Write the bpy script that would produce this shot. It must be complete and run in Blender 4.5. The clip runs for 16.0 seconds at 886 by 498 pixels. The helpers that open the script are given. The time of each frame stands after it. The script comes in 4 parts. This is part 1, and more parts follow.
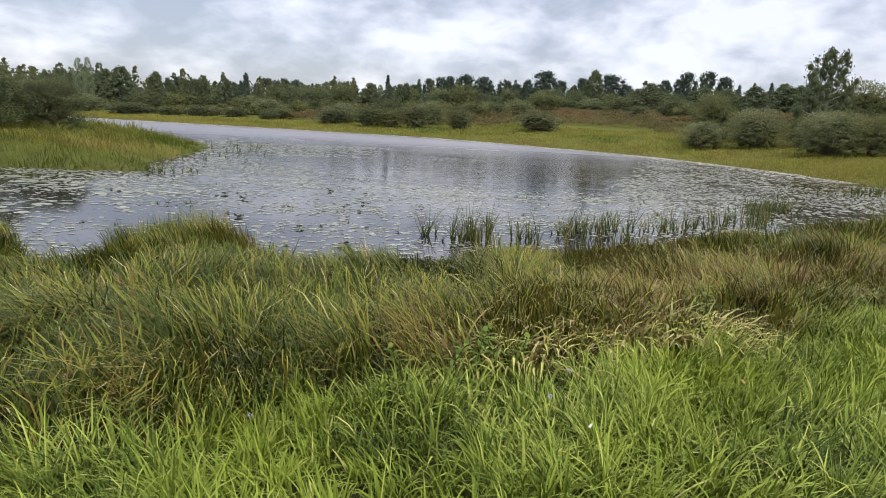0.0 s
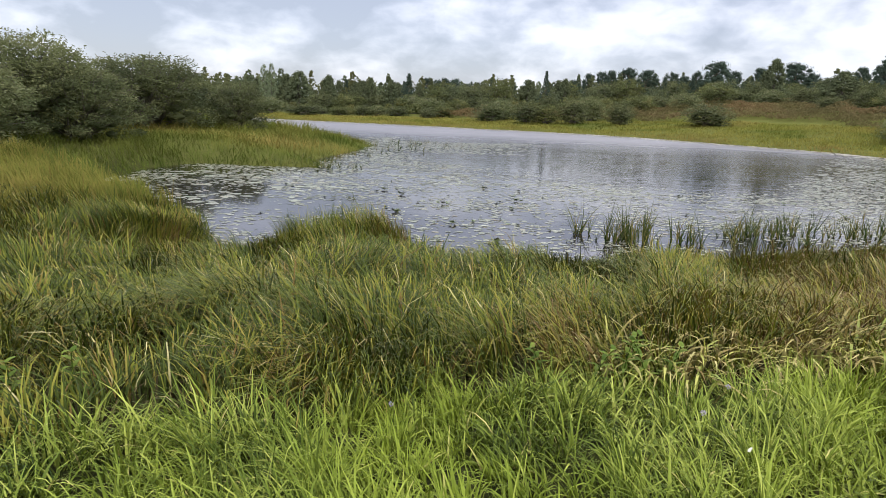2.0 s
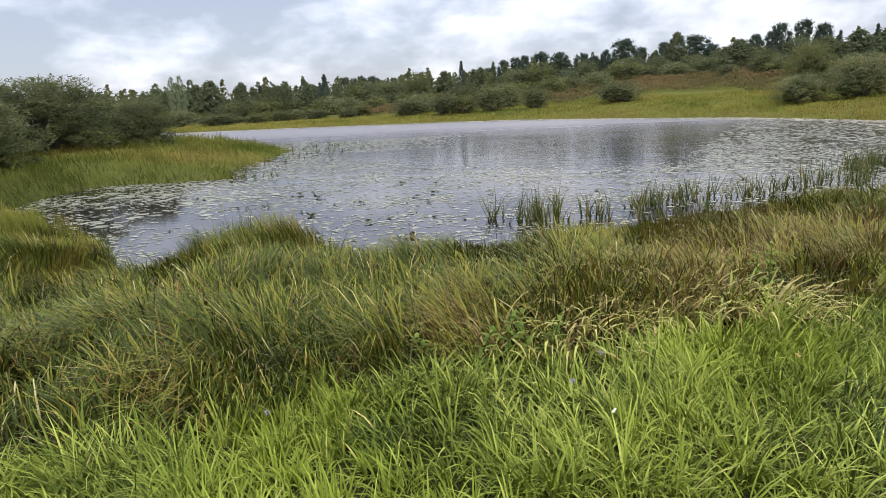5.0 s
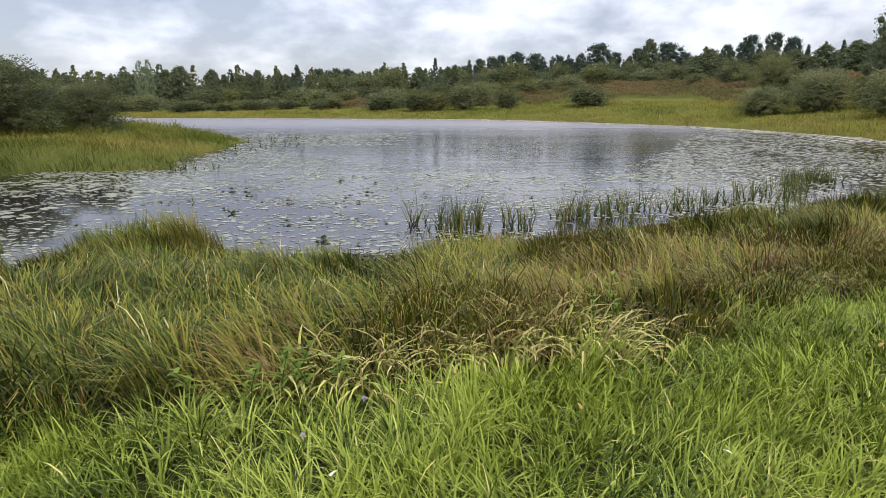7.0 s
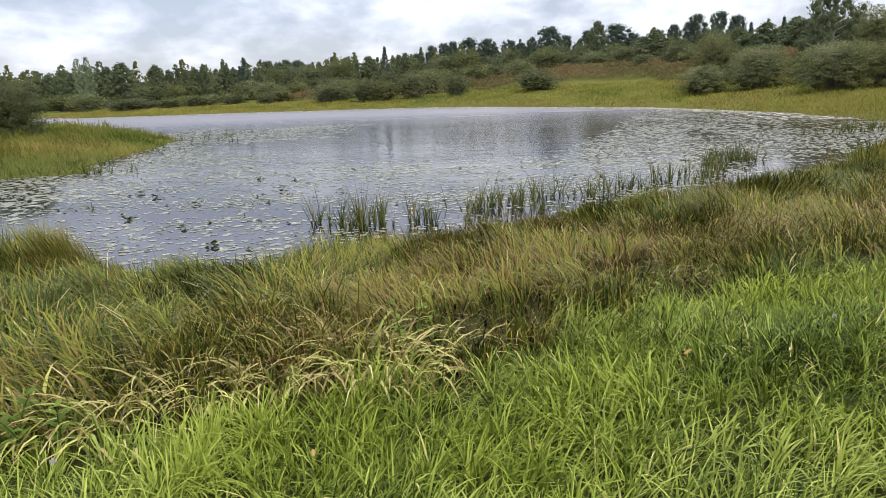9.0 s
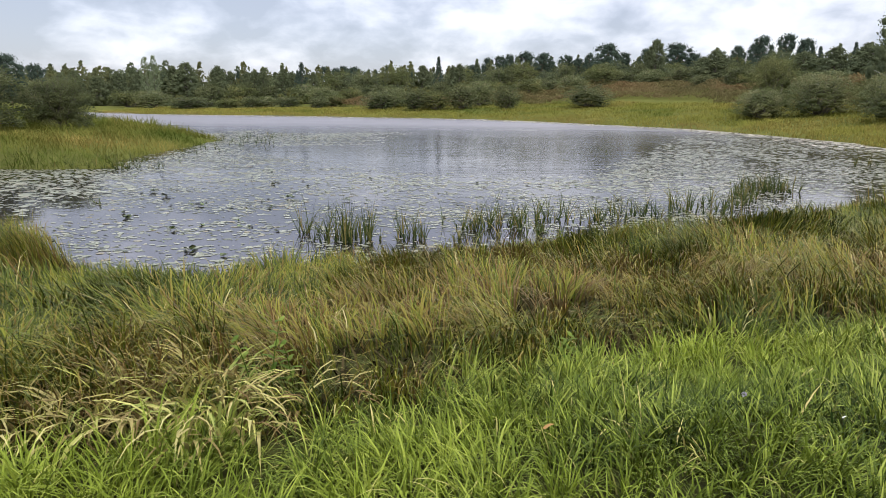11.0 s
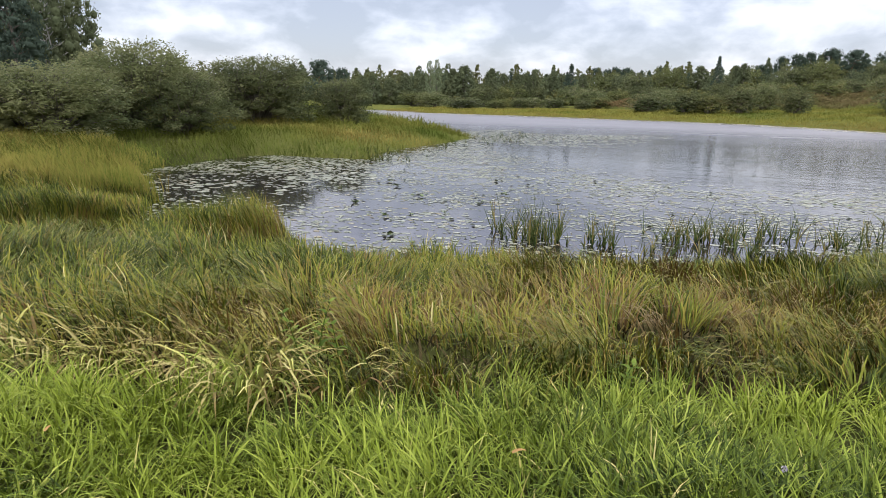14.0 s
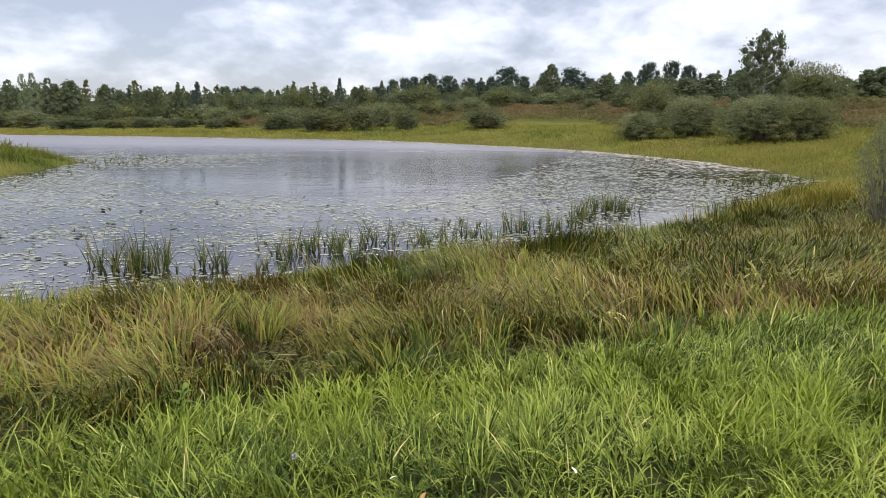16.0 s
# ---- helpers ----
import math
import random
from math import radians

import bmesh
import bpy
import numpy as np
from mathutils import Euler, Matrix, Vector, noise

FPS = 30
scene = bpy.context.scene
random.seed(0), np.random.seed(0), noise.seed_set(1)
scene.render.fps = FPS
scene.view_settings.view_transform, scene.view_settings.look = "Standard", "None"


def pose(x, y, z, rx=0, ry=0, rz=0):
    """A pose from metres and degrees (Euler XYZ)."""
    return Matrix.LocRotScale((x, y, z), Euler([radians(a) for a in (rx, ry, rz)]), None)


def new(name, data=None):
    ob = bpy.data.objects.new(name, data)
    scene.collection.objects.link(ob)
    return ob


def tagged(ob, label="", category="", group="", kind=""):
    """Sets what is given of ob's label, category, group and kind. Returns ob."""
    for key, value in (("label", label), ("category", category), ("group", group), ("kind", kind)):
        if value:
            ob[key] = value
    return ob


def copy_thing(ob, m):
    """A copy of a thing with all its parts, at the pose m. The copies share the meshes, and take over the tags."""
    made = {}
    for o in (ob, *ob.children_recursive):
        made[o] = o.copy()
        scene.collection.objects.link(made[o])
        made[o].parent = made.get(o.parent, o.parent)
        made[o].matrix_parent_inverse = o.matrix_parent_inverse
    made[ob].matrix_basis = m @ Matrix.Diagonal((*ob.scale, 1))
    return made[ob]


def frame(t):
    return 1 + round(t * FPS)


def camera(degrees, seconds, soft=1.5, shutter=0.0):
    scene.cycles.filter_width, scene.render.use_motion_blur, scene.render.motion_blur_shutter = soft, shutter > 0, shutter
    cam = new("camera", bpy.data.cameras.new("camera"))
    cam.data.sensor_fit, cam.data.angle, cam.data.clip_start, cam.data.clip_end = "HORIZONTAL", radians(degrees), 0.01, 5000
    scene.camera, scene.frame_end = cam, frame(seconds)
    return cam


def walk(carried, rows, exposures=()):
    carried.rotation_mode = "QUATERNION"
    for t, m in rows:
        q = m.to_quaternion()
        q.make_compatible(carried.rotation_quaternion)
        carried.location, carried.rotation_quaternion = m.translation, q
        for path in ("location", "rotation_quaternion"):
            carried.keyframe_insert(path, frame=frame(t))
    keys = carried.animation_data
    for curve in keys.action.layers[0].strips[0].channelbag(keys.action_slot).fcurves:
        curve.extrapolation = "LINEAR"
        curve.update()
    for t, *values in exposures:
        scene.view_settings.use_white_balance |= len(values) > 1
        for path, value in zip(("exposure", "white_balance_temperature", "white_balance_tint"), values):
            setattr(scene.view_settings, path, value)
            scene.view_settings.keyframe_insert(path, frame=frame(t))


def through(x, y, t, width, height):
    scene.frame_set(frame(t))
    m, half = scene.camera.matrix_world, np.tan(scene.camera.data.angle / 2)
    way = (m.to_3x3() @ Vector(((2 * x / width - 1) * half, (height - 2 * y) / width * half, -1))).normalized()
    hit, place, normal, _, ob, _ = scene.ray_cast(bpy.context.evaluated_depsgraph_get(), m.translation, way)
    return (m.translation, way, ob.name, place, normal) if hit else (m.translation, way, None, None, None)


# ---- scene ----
cam = camera(69.7, 16.0, soft=0.6)
# seconds, x, y, z, turn to the left, tilt up, lean to the left
PATH = [
    (0.0, 0.04, -0.12, 2.42, 0.04, -11.59, 3.08),
    (0.5, 0.14, -0.12, 2.43, 0.82, -10.25, 2.22),
    (1.0, 0.14, -0.09, 2.43, 3.24, -13.19, 1.76),
    (1.5, 0.11, -0.06, 2.42, 9.72, -11.90, 1.21),
    (2.0, 0.08, -0.06, 2.41, 14.02, -12.45, 2.11),
    (2.5, 0.07, -0.07, 2.41, 16.80, -13.18, 2.04),
    (3.0, 0.07, -0.08, 2.41, 16.08, -12.34, 2.99),
    (3.5, 0.07, -0.07, 2.41, 15.08, -12.48, 2.22),
    (4.0, 0.09, -0.07, 2.41, 13.34, -12.49, 1.07),
    (4.5, 0.23, -0.06, 2.42, 10.98, -14.10, -0.77),
    (5.0, 0.44, -0.01, 2.41, 8.14, -12.92, -2.76),
    (5.2, 0.54, 0.06, 2.40, 6.74, -14.56, -2.41),
    (7.3, 1.65, 0.55, 2.49, 5.80, -12.96, -0.21),
    (7.5, 1.75, 0.59, 2.49, 7.06, -12.67, -2.43),
    (8.0, 2.07, 0.67, 2.49, 12.11, -13.80, -1.65),
    (8.5, 2.36, 0.80, 2.49, 7.97, -14.17, -1.48),
    (9.0, 2.62, 1.02, 2.52, 2.57, -14.42, -2.18),
    (9.5, 2.91, 1.17, 2.53, 2.93, -12.47, 0.77),
    (9.7, 3.02, 1.23, 2.53, 3.81, -12.77, 0.97),
    (11.8, 4.15, 1.83, 2.54, 7.96, -13.48, 0.77),
    (12.0, 4.26, 1.88, 2.54, 6.14, -11.32, 3.25),
    (12.5, 4.40, 2.06, 2.54, 8.54, -12.72, 1.18),
    (13.0, 4.63, 2.14, 2.53, 17.62, -14.85, 1.42),
    (13.5, 4.78, 2.19, 2.51, 23.71, -14.82, 0.01),
    (14.0, 4.88, 2.12, 2.51, 30.58, -13.50, 0.85),
    (14.5, 5.08, 2.09, 2.52, 20.31, -13.31, 2.97),
    (15.0, 5.29, 2.13, 2.53, 12.09, -12.66, 1.66),
    (15.5, 5.49, 2.17, 2.52, 4.76, -12.16, 3.21),
    (16.0, 5.56, 2.20, 2.55, -0.61, -11.52, 0.60),
]


def view(x, y, z, yaw, pitch, lean):
    return pose(x, y, z, 90 + pitch, 0, yaw) @ pose(0, 0, 0, 0, 0, lean)


EXPOSURE = [(0.0, -0.13), (1.0, -0.1), (2.5, 0.02), (3.5, 0.05), (4.5, 0.0), (7.5, -0.07), (9.0, 0.04), (9.7, 0.0), (12.0, -0.04), (12.5, -0.1), (13.0, -0.05), (13.5, 0.02), (14.0, 0.05), (15.0, 0.0), (16.0, -0.04)]
walk(cam, [(t, view(*row)) for t, *row in PATH], EXPOSURE)

# ---------------------------------------------------------------- sky and sun
SKY_LOW, SKY_HIGH = 0.71, 3.3
world = bpy.data.worlds.new("overcast_sky")
scene.world = world
world.use_nodes = True


class Nodes:
    """Short hand for node trees."""

    def __init__(self, tree):
        self.tree = tree
        tree.nodes.clear()

    def add(self, kind, settings=None, **values):
        node = self.tree.nodes.new(kind)
        settings = settings or {}
        if "operation" in settings:
            node.operation = settings["operation"]
        if "blend_type" in settings:
            node.data_type, node.blend_type, node.clamp_factor = "RGBA", settings["blend_type"], True
        if "sky_type" in settings:
            node.sky_type, node.sun_disc = settings["sky_type"], False
            node.sun_elevation, node.sun_rotation = settings["sun_elevation"], settings["sun_rotation"]
        for key, value in values.items():
            name = key.replace("_", " ")
            socket = node.inputs[int(key[1:])] if key[0] == "i" and key[1:].isdigit() else node.inputs[name]
            if isinstance(value, bpy.types.NodeSocket):
                self.tree.links.new(value, socket)
            else:
                socket.default_value = value
        return node

    def math(self, op, a, b=0.0, c=None):
        values = {"i0": a, "i1": b}
        if c is not None:
            values["i2"] = c
        return self.add("ShaderNodeMath", {"operation": op}, **values).outputs[0]

    def ramp(self, fac, stops, mode="LINEAR"):
        node = self.add("ShaderNodeValToRGB", i0=fac)
        ramp = node.color_ramp
        ramp.interpolation = mode
        while len(ramp.elements) < len(stops):
            ramp.elements.new(0.5)
        for element, (place, colour) in zip(ramp.elements, stops):
            element.position = place
            element.color = (*colour, 1) if len(colour) == 3 else colour
        return node.outputs[0]

    def mix(self, fac, a, b, blend="MIX"):
        node = self.add("ShaderNodeMix", {"blend_type": blend})
        for socket, value in ((node.inputs[0], fac), (node.inputs[6], a), (node.inputs[7], b)):
            if isinstance(value, bpy.types.NodeSocket):
                self.tree.links.new(value, socket)
            elif isinstance(value, tuple):
                socket.default_value = (*value, 1)
            else:
                socket.default_value = value
        return node.outputs[2]

    def noise(self, vector, scale, detail=3.0, rough=0.5, distort=0.0):
        return self.add("ShaderNodeTexNoise", Vector=vector, Scale=scale, Detail=detail, Roughness=rough, Distortion=distort).outputs[0]


n = Nodes(world.node_tree)
way = n.add("ShaderNodeTexCoord").outputs["Generated"]
split = n.add("ShaderNodeSeparateXYZ", i0=way)
up = n.math("MAXIMUM", split.outputs[2], 0.0)
# banks of cloud, wider than high, with pale gaps
bank = n.add("ShaderNodeMapping", Vector=way, Location=(2.4, 1.1, 0.3), Scale=(1.0, 1.0, 2.3)).outputs[0]
big = n.noise(bank, 5.2, 3.0, 0.5, 0.3)
small = n.noise(n.add("ShaderNodeMapping", Vector=way, Location=(0.7, 0.2, 0.0), Scale=(1.0, 1.0, 1.9)).outputs[0], 13.0, 5.0, 0.55, 0.2)
# a greyer bank of cloud over the left of the pond
aside = n.math("MULTIPLY", n.math("ADD", split.outputs[0], 0.36), 3.2)
grey = n.math("MULTIPLY", n.math("MAXIMUM", n.math("SUBTRACT", 1.0, n.math("MULTIPLY", aside, aside)), 0.0), 0.05)
cover = n.math("SUBTRACT", n.math("ADD", n.math("MULTIPLY", big, 0.62), n.math("MULTIPLY", small, 0.38)), n.math("SUBTRACT", n.math("MULTIPLY", split.outputs[0], 0.05), grey))
tone = n.ramp(cover, [(0.40, (1.24, 1.23, 1.31)), (0.445, (1.07, 1.065, 1.185)), (0.49, (0.88, 0.885, 1.02)), (0.535, (0.69, 0.705, 0.85)), (0.59, (0.54, 0.555, 0.685))])
height = n.ramp(up, [(0.0, (0.95, 0.95, 0.97)), (0.17, (1.02, 1.02, 1.02)), (0.24, (1.6, 1.6, 1.6)), (0.35, (2.15, 2.15, 2.15)), (0.55, (2.5, 2.5, 2.45)), (1.0, (SKY_HIGH / SKY_LOW,) * 3)])
clouds = n.add("ShaderNodeBackground", Color=n.mix(1.0, tone, height, "MULTIPLY"), Strength=SKY_LOW).outputs[0]
clear = n.add("ShaderNodeTexSky", {"sky_type": "NISHITA", "sun_elevation": radians(48), "sun_rotation": radians(150)}).outputs[0]
blue = n.add("ShaderNodeBackground", Color=clear, Strength=0.045).outputs[0]
n.add("ShaderNodeOutputWorld", Surface=n.add("ShaderNodeAddShader", i0=clouds, i1=blue).outputs[0])

sun = new("sun", bpy.data.lights.new("sun", "SUN"))
sun.data.energy, sun.data.angle, sun.data.color = 1.2, radians(12), (1.0, 0.96, 0.9)
sun.matrix_world = pose(0, 0, 60, 42, 0, 30)


# ---------------------------------------------------------------- materials
def material(name):
    mat = bpy.data.materials.new(name)
    mat.use_nodes = True
    return mat, Nodes(mat.node_tree)


def leaf_material(name, stops, patch=None, patch_scale=0.3, through=0.3, rough=0.5, tip=None, sheen=0.05):
    """Thin leaves: colour by the leaf's own chance value, drifting over the ground in patches; some light comes through."""
    mat, n = material(name)
    uv = n.add("ShaderNodeUVMap").outputs[0]
    part_uv = n.add("ShaderNodeSeparateXYZ", i0=uv)
    colour = n.ramp(part_uv.outputs[0], stops)
    place = n.add("ShaderNodeTexCoord").outputs["Object"]
    if patch:
        colour = n.mix(n.ramp(n.noise(place, patch_scale, 3.0, 0.6), [(0.42, (0, 0, 0)), (0.62, (1, 1, 1))]), colour, n.mix(0.5, colour, patch))
    if tip:
        colour = n.mix(n.ramp(part_uv.outputs[1], [(0.55, (0, 0, 0)), (1.0, (0.75, 0.75, 0.75))]), colour, tip)
    body = n.add("ShaderNodeBsdfPrincipled", Base_Color=colour, Roughness=rough, IOR=1.4)
    body.inputs["Specular IOR Level"].default_value = sheen
    glow = n.add("ShaderNodeBsdfTranslucent", Color=colour).outputs[0]
    n.add("ShaderNodeOutputMaterial", Surface=n.add("ShaderNodeMixShader", i0=through, i1=body.outputs[0], i2=glow).outputs[0])
    return mat


def bark_material(name, dark, pale, scale=6.0):
    mat, n = material(name)
    place = n.add("ShaderNodeTexCoord").outputs["Object"]
    long = n.add("ShaderNodeMapping", Vector=place, Scale=(1.0, 1.0, 0.25)).outputs[0]
    grain = n.noise(long, scale, 5.0, 0.65)
    colour = n.ramp(grain, [(0.35, dark), (0.65, pale)])
    bump = n.add("ShaderNodeBump", Strength=0.6, Distance=0.02, Height=grain).outputs[0]
    n.add("ShaderNodeOutputMaterial", Surface=n.add("ShaderNodeBsdfPrincipled", Base_Color=colour, Roughness=0.9, Normal=bump).outputs[0])
    return mat


def soil_material():
    mat, n = material("peaty_soil_and_moss")
    place = n.add("ShaderNodeTexCoord").outputs["Object"]
    fine, wide = n.noise(place, 7.0, 6.0, 0.65), n.noise(place, 0.12, 4.0, 0.55)
    near = n.ramp(fine, [(0.3, (0.012, 0.012, 0.006)), (0.55, (0.03, 0.034, 0.012)), (0.75, (0.06, 0.055, 0.024))])
    far = n.ramp(fine, [(0.3, (0.07, 0.08, 0.022)), (0.7, (0.15, 0.15, 0.04))])
    # bare peat by the near water, a closed sward over the far bank
    inland = n.math("DIVIDE", n.add("ShaderNodeSeparateXYZ", i0=place).outputs[1], 100.0)
    sward = n.ramp(inland, [(0.16, (0, 0, 0)), (0.26, (1, 1, 1))])
    colour = n.mix(n.ramp(wide, [(0.4, (0, 0, 0)), (0.6, (1, 1, 1))]), near, n.mix(0.4, near, far))
    colour = n.mix(sward, colour, far)
    bump = n.add("ShaderNodeBump", Strength=0.8, Distance=0.06, Height=fine).outputs[0]
    n.add("ShaderNodeOutputMaterial", Surface=n.add("ShaderNodeBsdfPrincipled", Base_Color=colour, Roughness=1.0, Specular_IOR_Level=0.0, Normal=bump).outputs[0])
    return mat


def water_material():
    mat, n = material("still_peaty_water")
    place = n.add("ShaderNodeTexCoord").outputs["Object"]
    calm = n.ramp(n.noise(n.add("ShaderNodeMapping", Vector=place, Scale=(0.07, 0.2, 1.0)).outputs[0], 1.0, 3.0, 0.6), [(0.4, (0.25, 0.25, 0.25)), (0.62, (1, 1, 1))])
    # the open far side is ruffled by the wind, the water by the near bank lies sheltered
    inland = n.math("DIVIDE", n.add("ShaderNodeSeparateXYZ", i0=place).outputs[1], 100.0)
    open_water = n.ramp(inland, [(0.17, (0.12, 0.12, 0.12)), (0.24, (0.42, 0.42, 0.42)), (0.36, (0.36, 0.36, 0.36)), (0.6, (0.24, 0.24, 0.24))])
    ripple = n.math("ADD", n.noise(n.add("ShaderNodeMapping", Vector=place, Scale=(0.6, 1.5, 1.0)).outputs[0], 5.0, 3.0, 0.6),
                    n.math("MULTIPLY", n.noise(n.add("ShaderNodeMapping", Vector=place, Scale=(0.45, 1.0, 1.0)).outputs[0], 1.3, 3.0, 0.6), 3.0))
    bump = n.add("ShaderNodeBump", Strength=n.math("MULTIPLY", n.math("ADD", n.math("MULTIPLY", calm, 0.6), 0.3), open_water), Distance=0.016, Height=ripple).outputs[0]
    ruffled = n.ramp(inland, [(0.13, (0.03, 0.03, 0.03)), (0.24, (0.08, 0.08, 0.08)), (0.38, (0.15, 0.15, 0.15)), (0.50, (0.22, 0.22, 0.22)), (0.65, (0.40, 0.40, 0.40))])
    water = n.add("ShaderNodeBsdfPrincipled", Base_Color=(0.018, 0.016, 0.015, 1), Specular_Tint=(1.0, 0.955, 0.94, 1), Roughness=n.math("MULTIPLY", ruffled, n.math("ADD", n.math("MULTIPLY", calm, 0.2), 0.85)), IOR=3.6, Normal=bump)
    n.add("ShaderNodeOutputMaterial", Surface=water.outputs[0])
    return mat


def pad_material(name, stops):
    mat, n = material(name)
    uv = n.add("ShaderNodeSeparateXYZ", i0=n.add("ShaderNodeUVMap").outputs[0])
    place = n.add("ShaderNodeTexCoord").outputs["Object"]
    colour = n.mix(n.ramp(n.noise(place, 30.0, 3.0, 0.6), [(0.5, (0, 0, 0)), (0.8, (0.6, 0.6, 0.6))]), n.ramp(uv.outputs[0], stops), (0.16, 0.13, 0.05))
    n.add("ShaderNodeOutputMaterial", Surface=n.add("ShaderNodeBsdfPrincipled", Base_Color=colour, Roughness=0.32, Specular_IOR_Level=0.35, IOR=1.5).outputs[0])
    return mat


GRASS = leaf_material("fresh_grass", [(0.0, (0.02, 0.036, 0.007)), (0.2, (0.084, 0.12, 0.018)), (0.5, (0.215, 0.268, 0.04)), (0.9, (0.39, 0.42, 0.09)), (0.97, (0.55, 0.46, 0.18))],
                      (0.225, 0.28, 0.025), 0.8, 0.08, 0.4, sheen=0.1)
SEDGE = leaf_material("sedge", [(0.0, (0.012, 0.02, 0.006)), (0.2, (0.09, 0.115, 0.018)), (0.36, (0.205, 0.208, 0.030)), (0.46, (0.235, 0.20, 0.040)), (0.57, (0.18, 0.118, 0.036)), (0.72, (0.10, 0.058, 0.022)), (1.0, (0.46, 0.40, 0.18))],
                      None, 0.5, 0.08, 0.38, sheen=0.07)
# dead leaves darkened to near black, painting shade into the sedge's gaps
SHADE_THATCH = leaf_material("dead_leaf_shade", [(0.0, (0.015, 0.013, 0.006)), (0.6, (0.035, 0.03, 0.013)), (1.0, (0.10, 0.078, 0.035))], None, 1.0, 0.05, 0.8, sheen=0.0)
STRAW = leaf_material("dry_straw", [(0.0, (0.17, 0.11, 0.045)), (0.3, (0.34, 0.28, 0.10)), (0.65, (0.53, 0.47, 0.19)), (0.85, (0.47, 0.46, 0.12)), (1.0, (0.26, 0.31, 0.08))], None, 1.0, 0.2, 0.6)
REED = leaf_material("bulrush_leaf", [(0.0, (0.028, 0.05, 0.012)), (0.6, (0.072, 0.092, 0.026)), (0.9, (0.16, 0.145, 0.045)), (1.0, (0.30, 0.22, 0.08))], None, 1.0, 0.2, 0.45)
MARSH = leaf_material("marsh_grass", [(0.0, (0.03, 0.05, 0.01)), (0.5, (0.085, 0.118, 0.021)), (0.85, (0.18, 0.165, 0.04)), (1.0, (0.34, 0.24, 0.08))], (0.175, 0.165, 0.036), 0.16, 0.22, 0.6, sheen=0.0)
MUSTARD = leaf_material("mustard_sedge", [(0.0, (0.12, 0.12, 0.02)), (0.5, (0.235, 0.215, 0.04)), (1.0, (0.36, 0.28, 0.07))], None, 0.3, 0.15, 0.5, sheen=0.0)
SHORE_GRASS = leaf_material("shore_grass", [(0.0, (0.09, 0.12, 0.022)), (0.4, (0.225, 0.222, 0.045)), (0.7, (0.235, 0.195, 0.052)), (1.0, (0.23, 0.155, 0.06))], (0.25, 0.215, 0.055), 0.2, 0.4, 0.6, sheen=0.0)
BROWN = leaf_material("withered_herbs", [(0.0, (0.12, 0.105, 0.045)), (0.5, (0.185, 0.145, 0.068)), (0.85, (0.195, 0.13, 0.064)), (1.0, (0.17, 0.155, 0.06))], (0.17, 0.16, 0.06), 0.1, 0.42, 0.7, sheen=0.0)
HERB = leaf_material("nettle_leaf", [(0.0, (0.075, 0.125, 0.02)), (1.0, (0.19, 0.25, 0.045))], None, 1.0, 0.3, 0.5)
WILLOW = leaf_material("willow_leaf", [(0.0, (0.072, 0.092, 0.036)), (0.45, (0.155, 0.178, 0.078)), (0.8, (0.23, 0.24, 0.118)), (1.0, (0.36, 0.33, 0.17))], (0.26, 0.23, 0.07), 0.25, 0.42, 0.5, sheen=0.08)
WILLOW_DARK = leaf_material("goat_willow_leaf", [(0.0, (0.048, 0.064, 0.028)), (0.55, (0.125, 0.143, 0.06)), (0.9, (0.23, 0.228, 0.11)), (1.0, (0.36, 0.32, 0.18))], (0.16, 0.15, 0.06), 0.3, 0.42, 0.5, sheen=0.08)
SALLOW = leaf_material("sallow_leaf", [(0.0, (0.06, 0.075, 0.03)), (0.5, (0.135, 0.155, 0.058)), (0.9, (0.24, 0.23, 0.09)), (1.0, (0.32, 0.27, 0.12))], (0.19, 0.15, 0.04), 0.2, 0.42, 0.5, sheen=0.05)
PALE = leaf_material("poplar_leaf", [(0.0, (0.12, 0.15, 0.08)), (1.0, (0.26, 0.30, 0.16))], None, 1.0, 0.25, 0.5)
# the next two are lightened to put the haze of distance into their colour
BROADLEAF = leaf_material("birch_and_alder_leaf", [(0.0, (0.072, 0.092, 0.055)), (0.6, (0.135, 0.16, 0.085)), (1.0, (0.23, 0.225, 0.10))], (0.16, 0.14, 0.04), 0.1, 0.35, 0.55, sheen=0.0)
NEEDLE = leaf_material("pine_needles", [(0.0, (0.055, 0.074, 0.058)), (0.7, (0.085, 0.115, 0.08)), (1.0, (0.125, 0.155, 0.095))], None, 1.0, 0.35, 0.6, sheen=0.0)
BARK = bark_material("grey_bark", (0.05, 0.04, 0.03), (0.16, 0.14, 0.11))
PINE_BARK = bark_material("pine_bark", (0.06, 0.035, 0.022), (0.20, 0.11, 0.06))
BIRCH_BARK = bark_material("birch_bark", (0.10, 0.09, 0.08), (0.55, 0.53, 0.48), 3.0)
SOIL, WATER = soil_material(), water_material()
PAD = pad_material("lily_pad", [(0.0, (0.12, 0.13, 0.075)), (0.5, (0.215, 0.225, 0.145)), (0.85, (0.31, 0.315, 0.225)), (1.0, (0.20, 0.155, 0.07))])
PAD_PALE = pad_material("bleached_lily_pad", [(0.0, (0.38, 0.35, 0.25)), (0.6, (0.48, 0.44, 0.33)), (1.0, (0.55, 0.51, 0.40))])
PAD_DARK = pad_material("old_lily_leaf", [(0.0, (0.02, 0.028, 0.012)), (0.7, (0.05, 0.07, 0.02)), (1.0, (0.10, 0.15, 0.03))])
PALE_LEAF = leaf_material("bleached_leaf", [(0.0, (0.60, 0.57, 0.47)), (1.0, (0.75, 0.72, 0.62))])
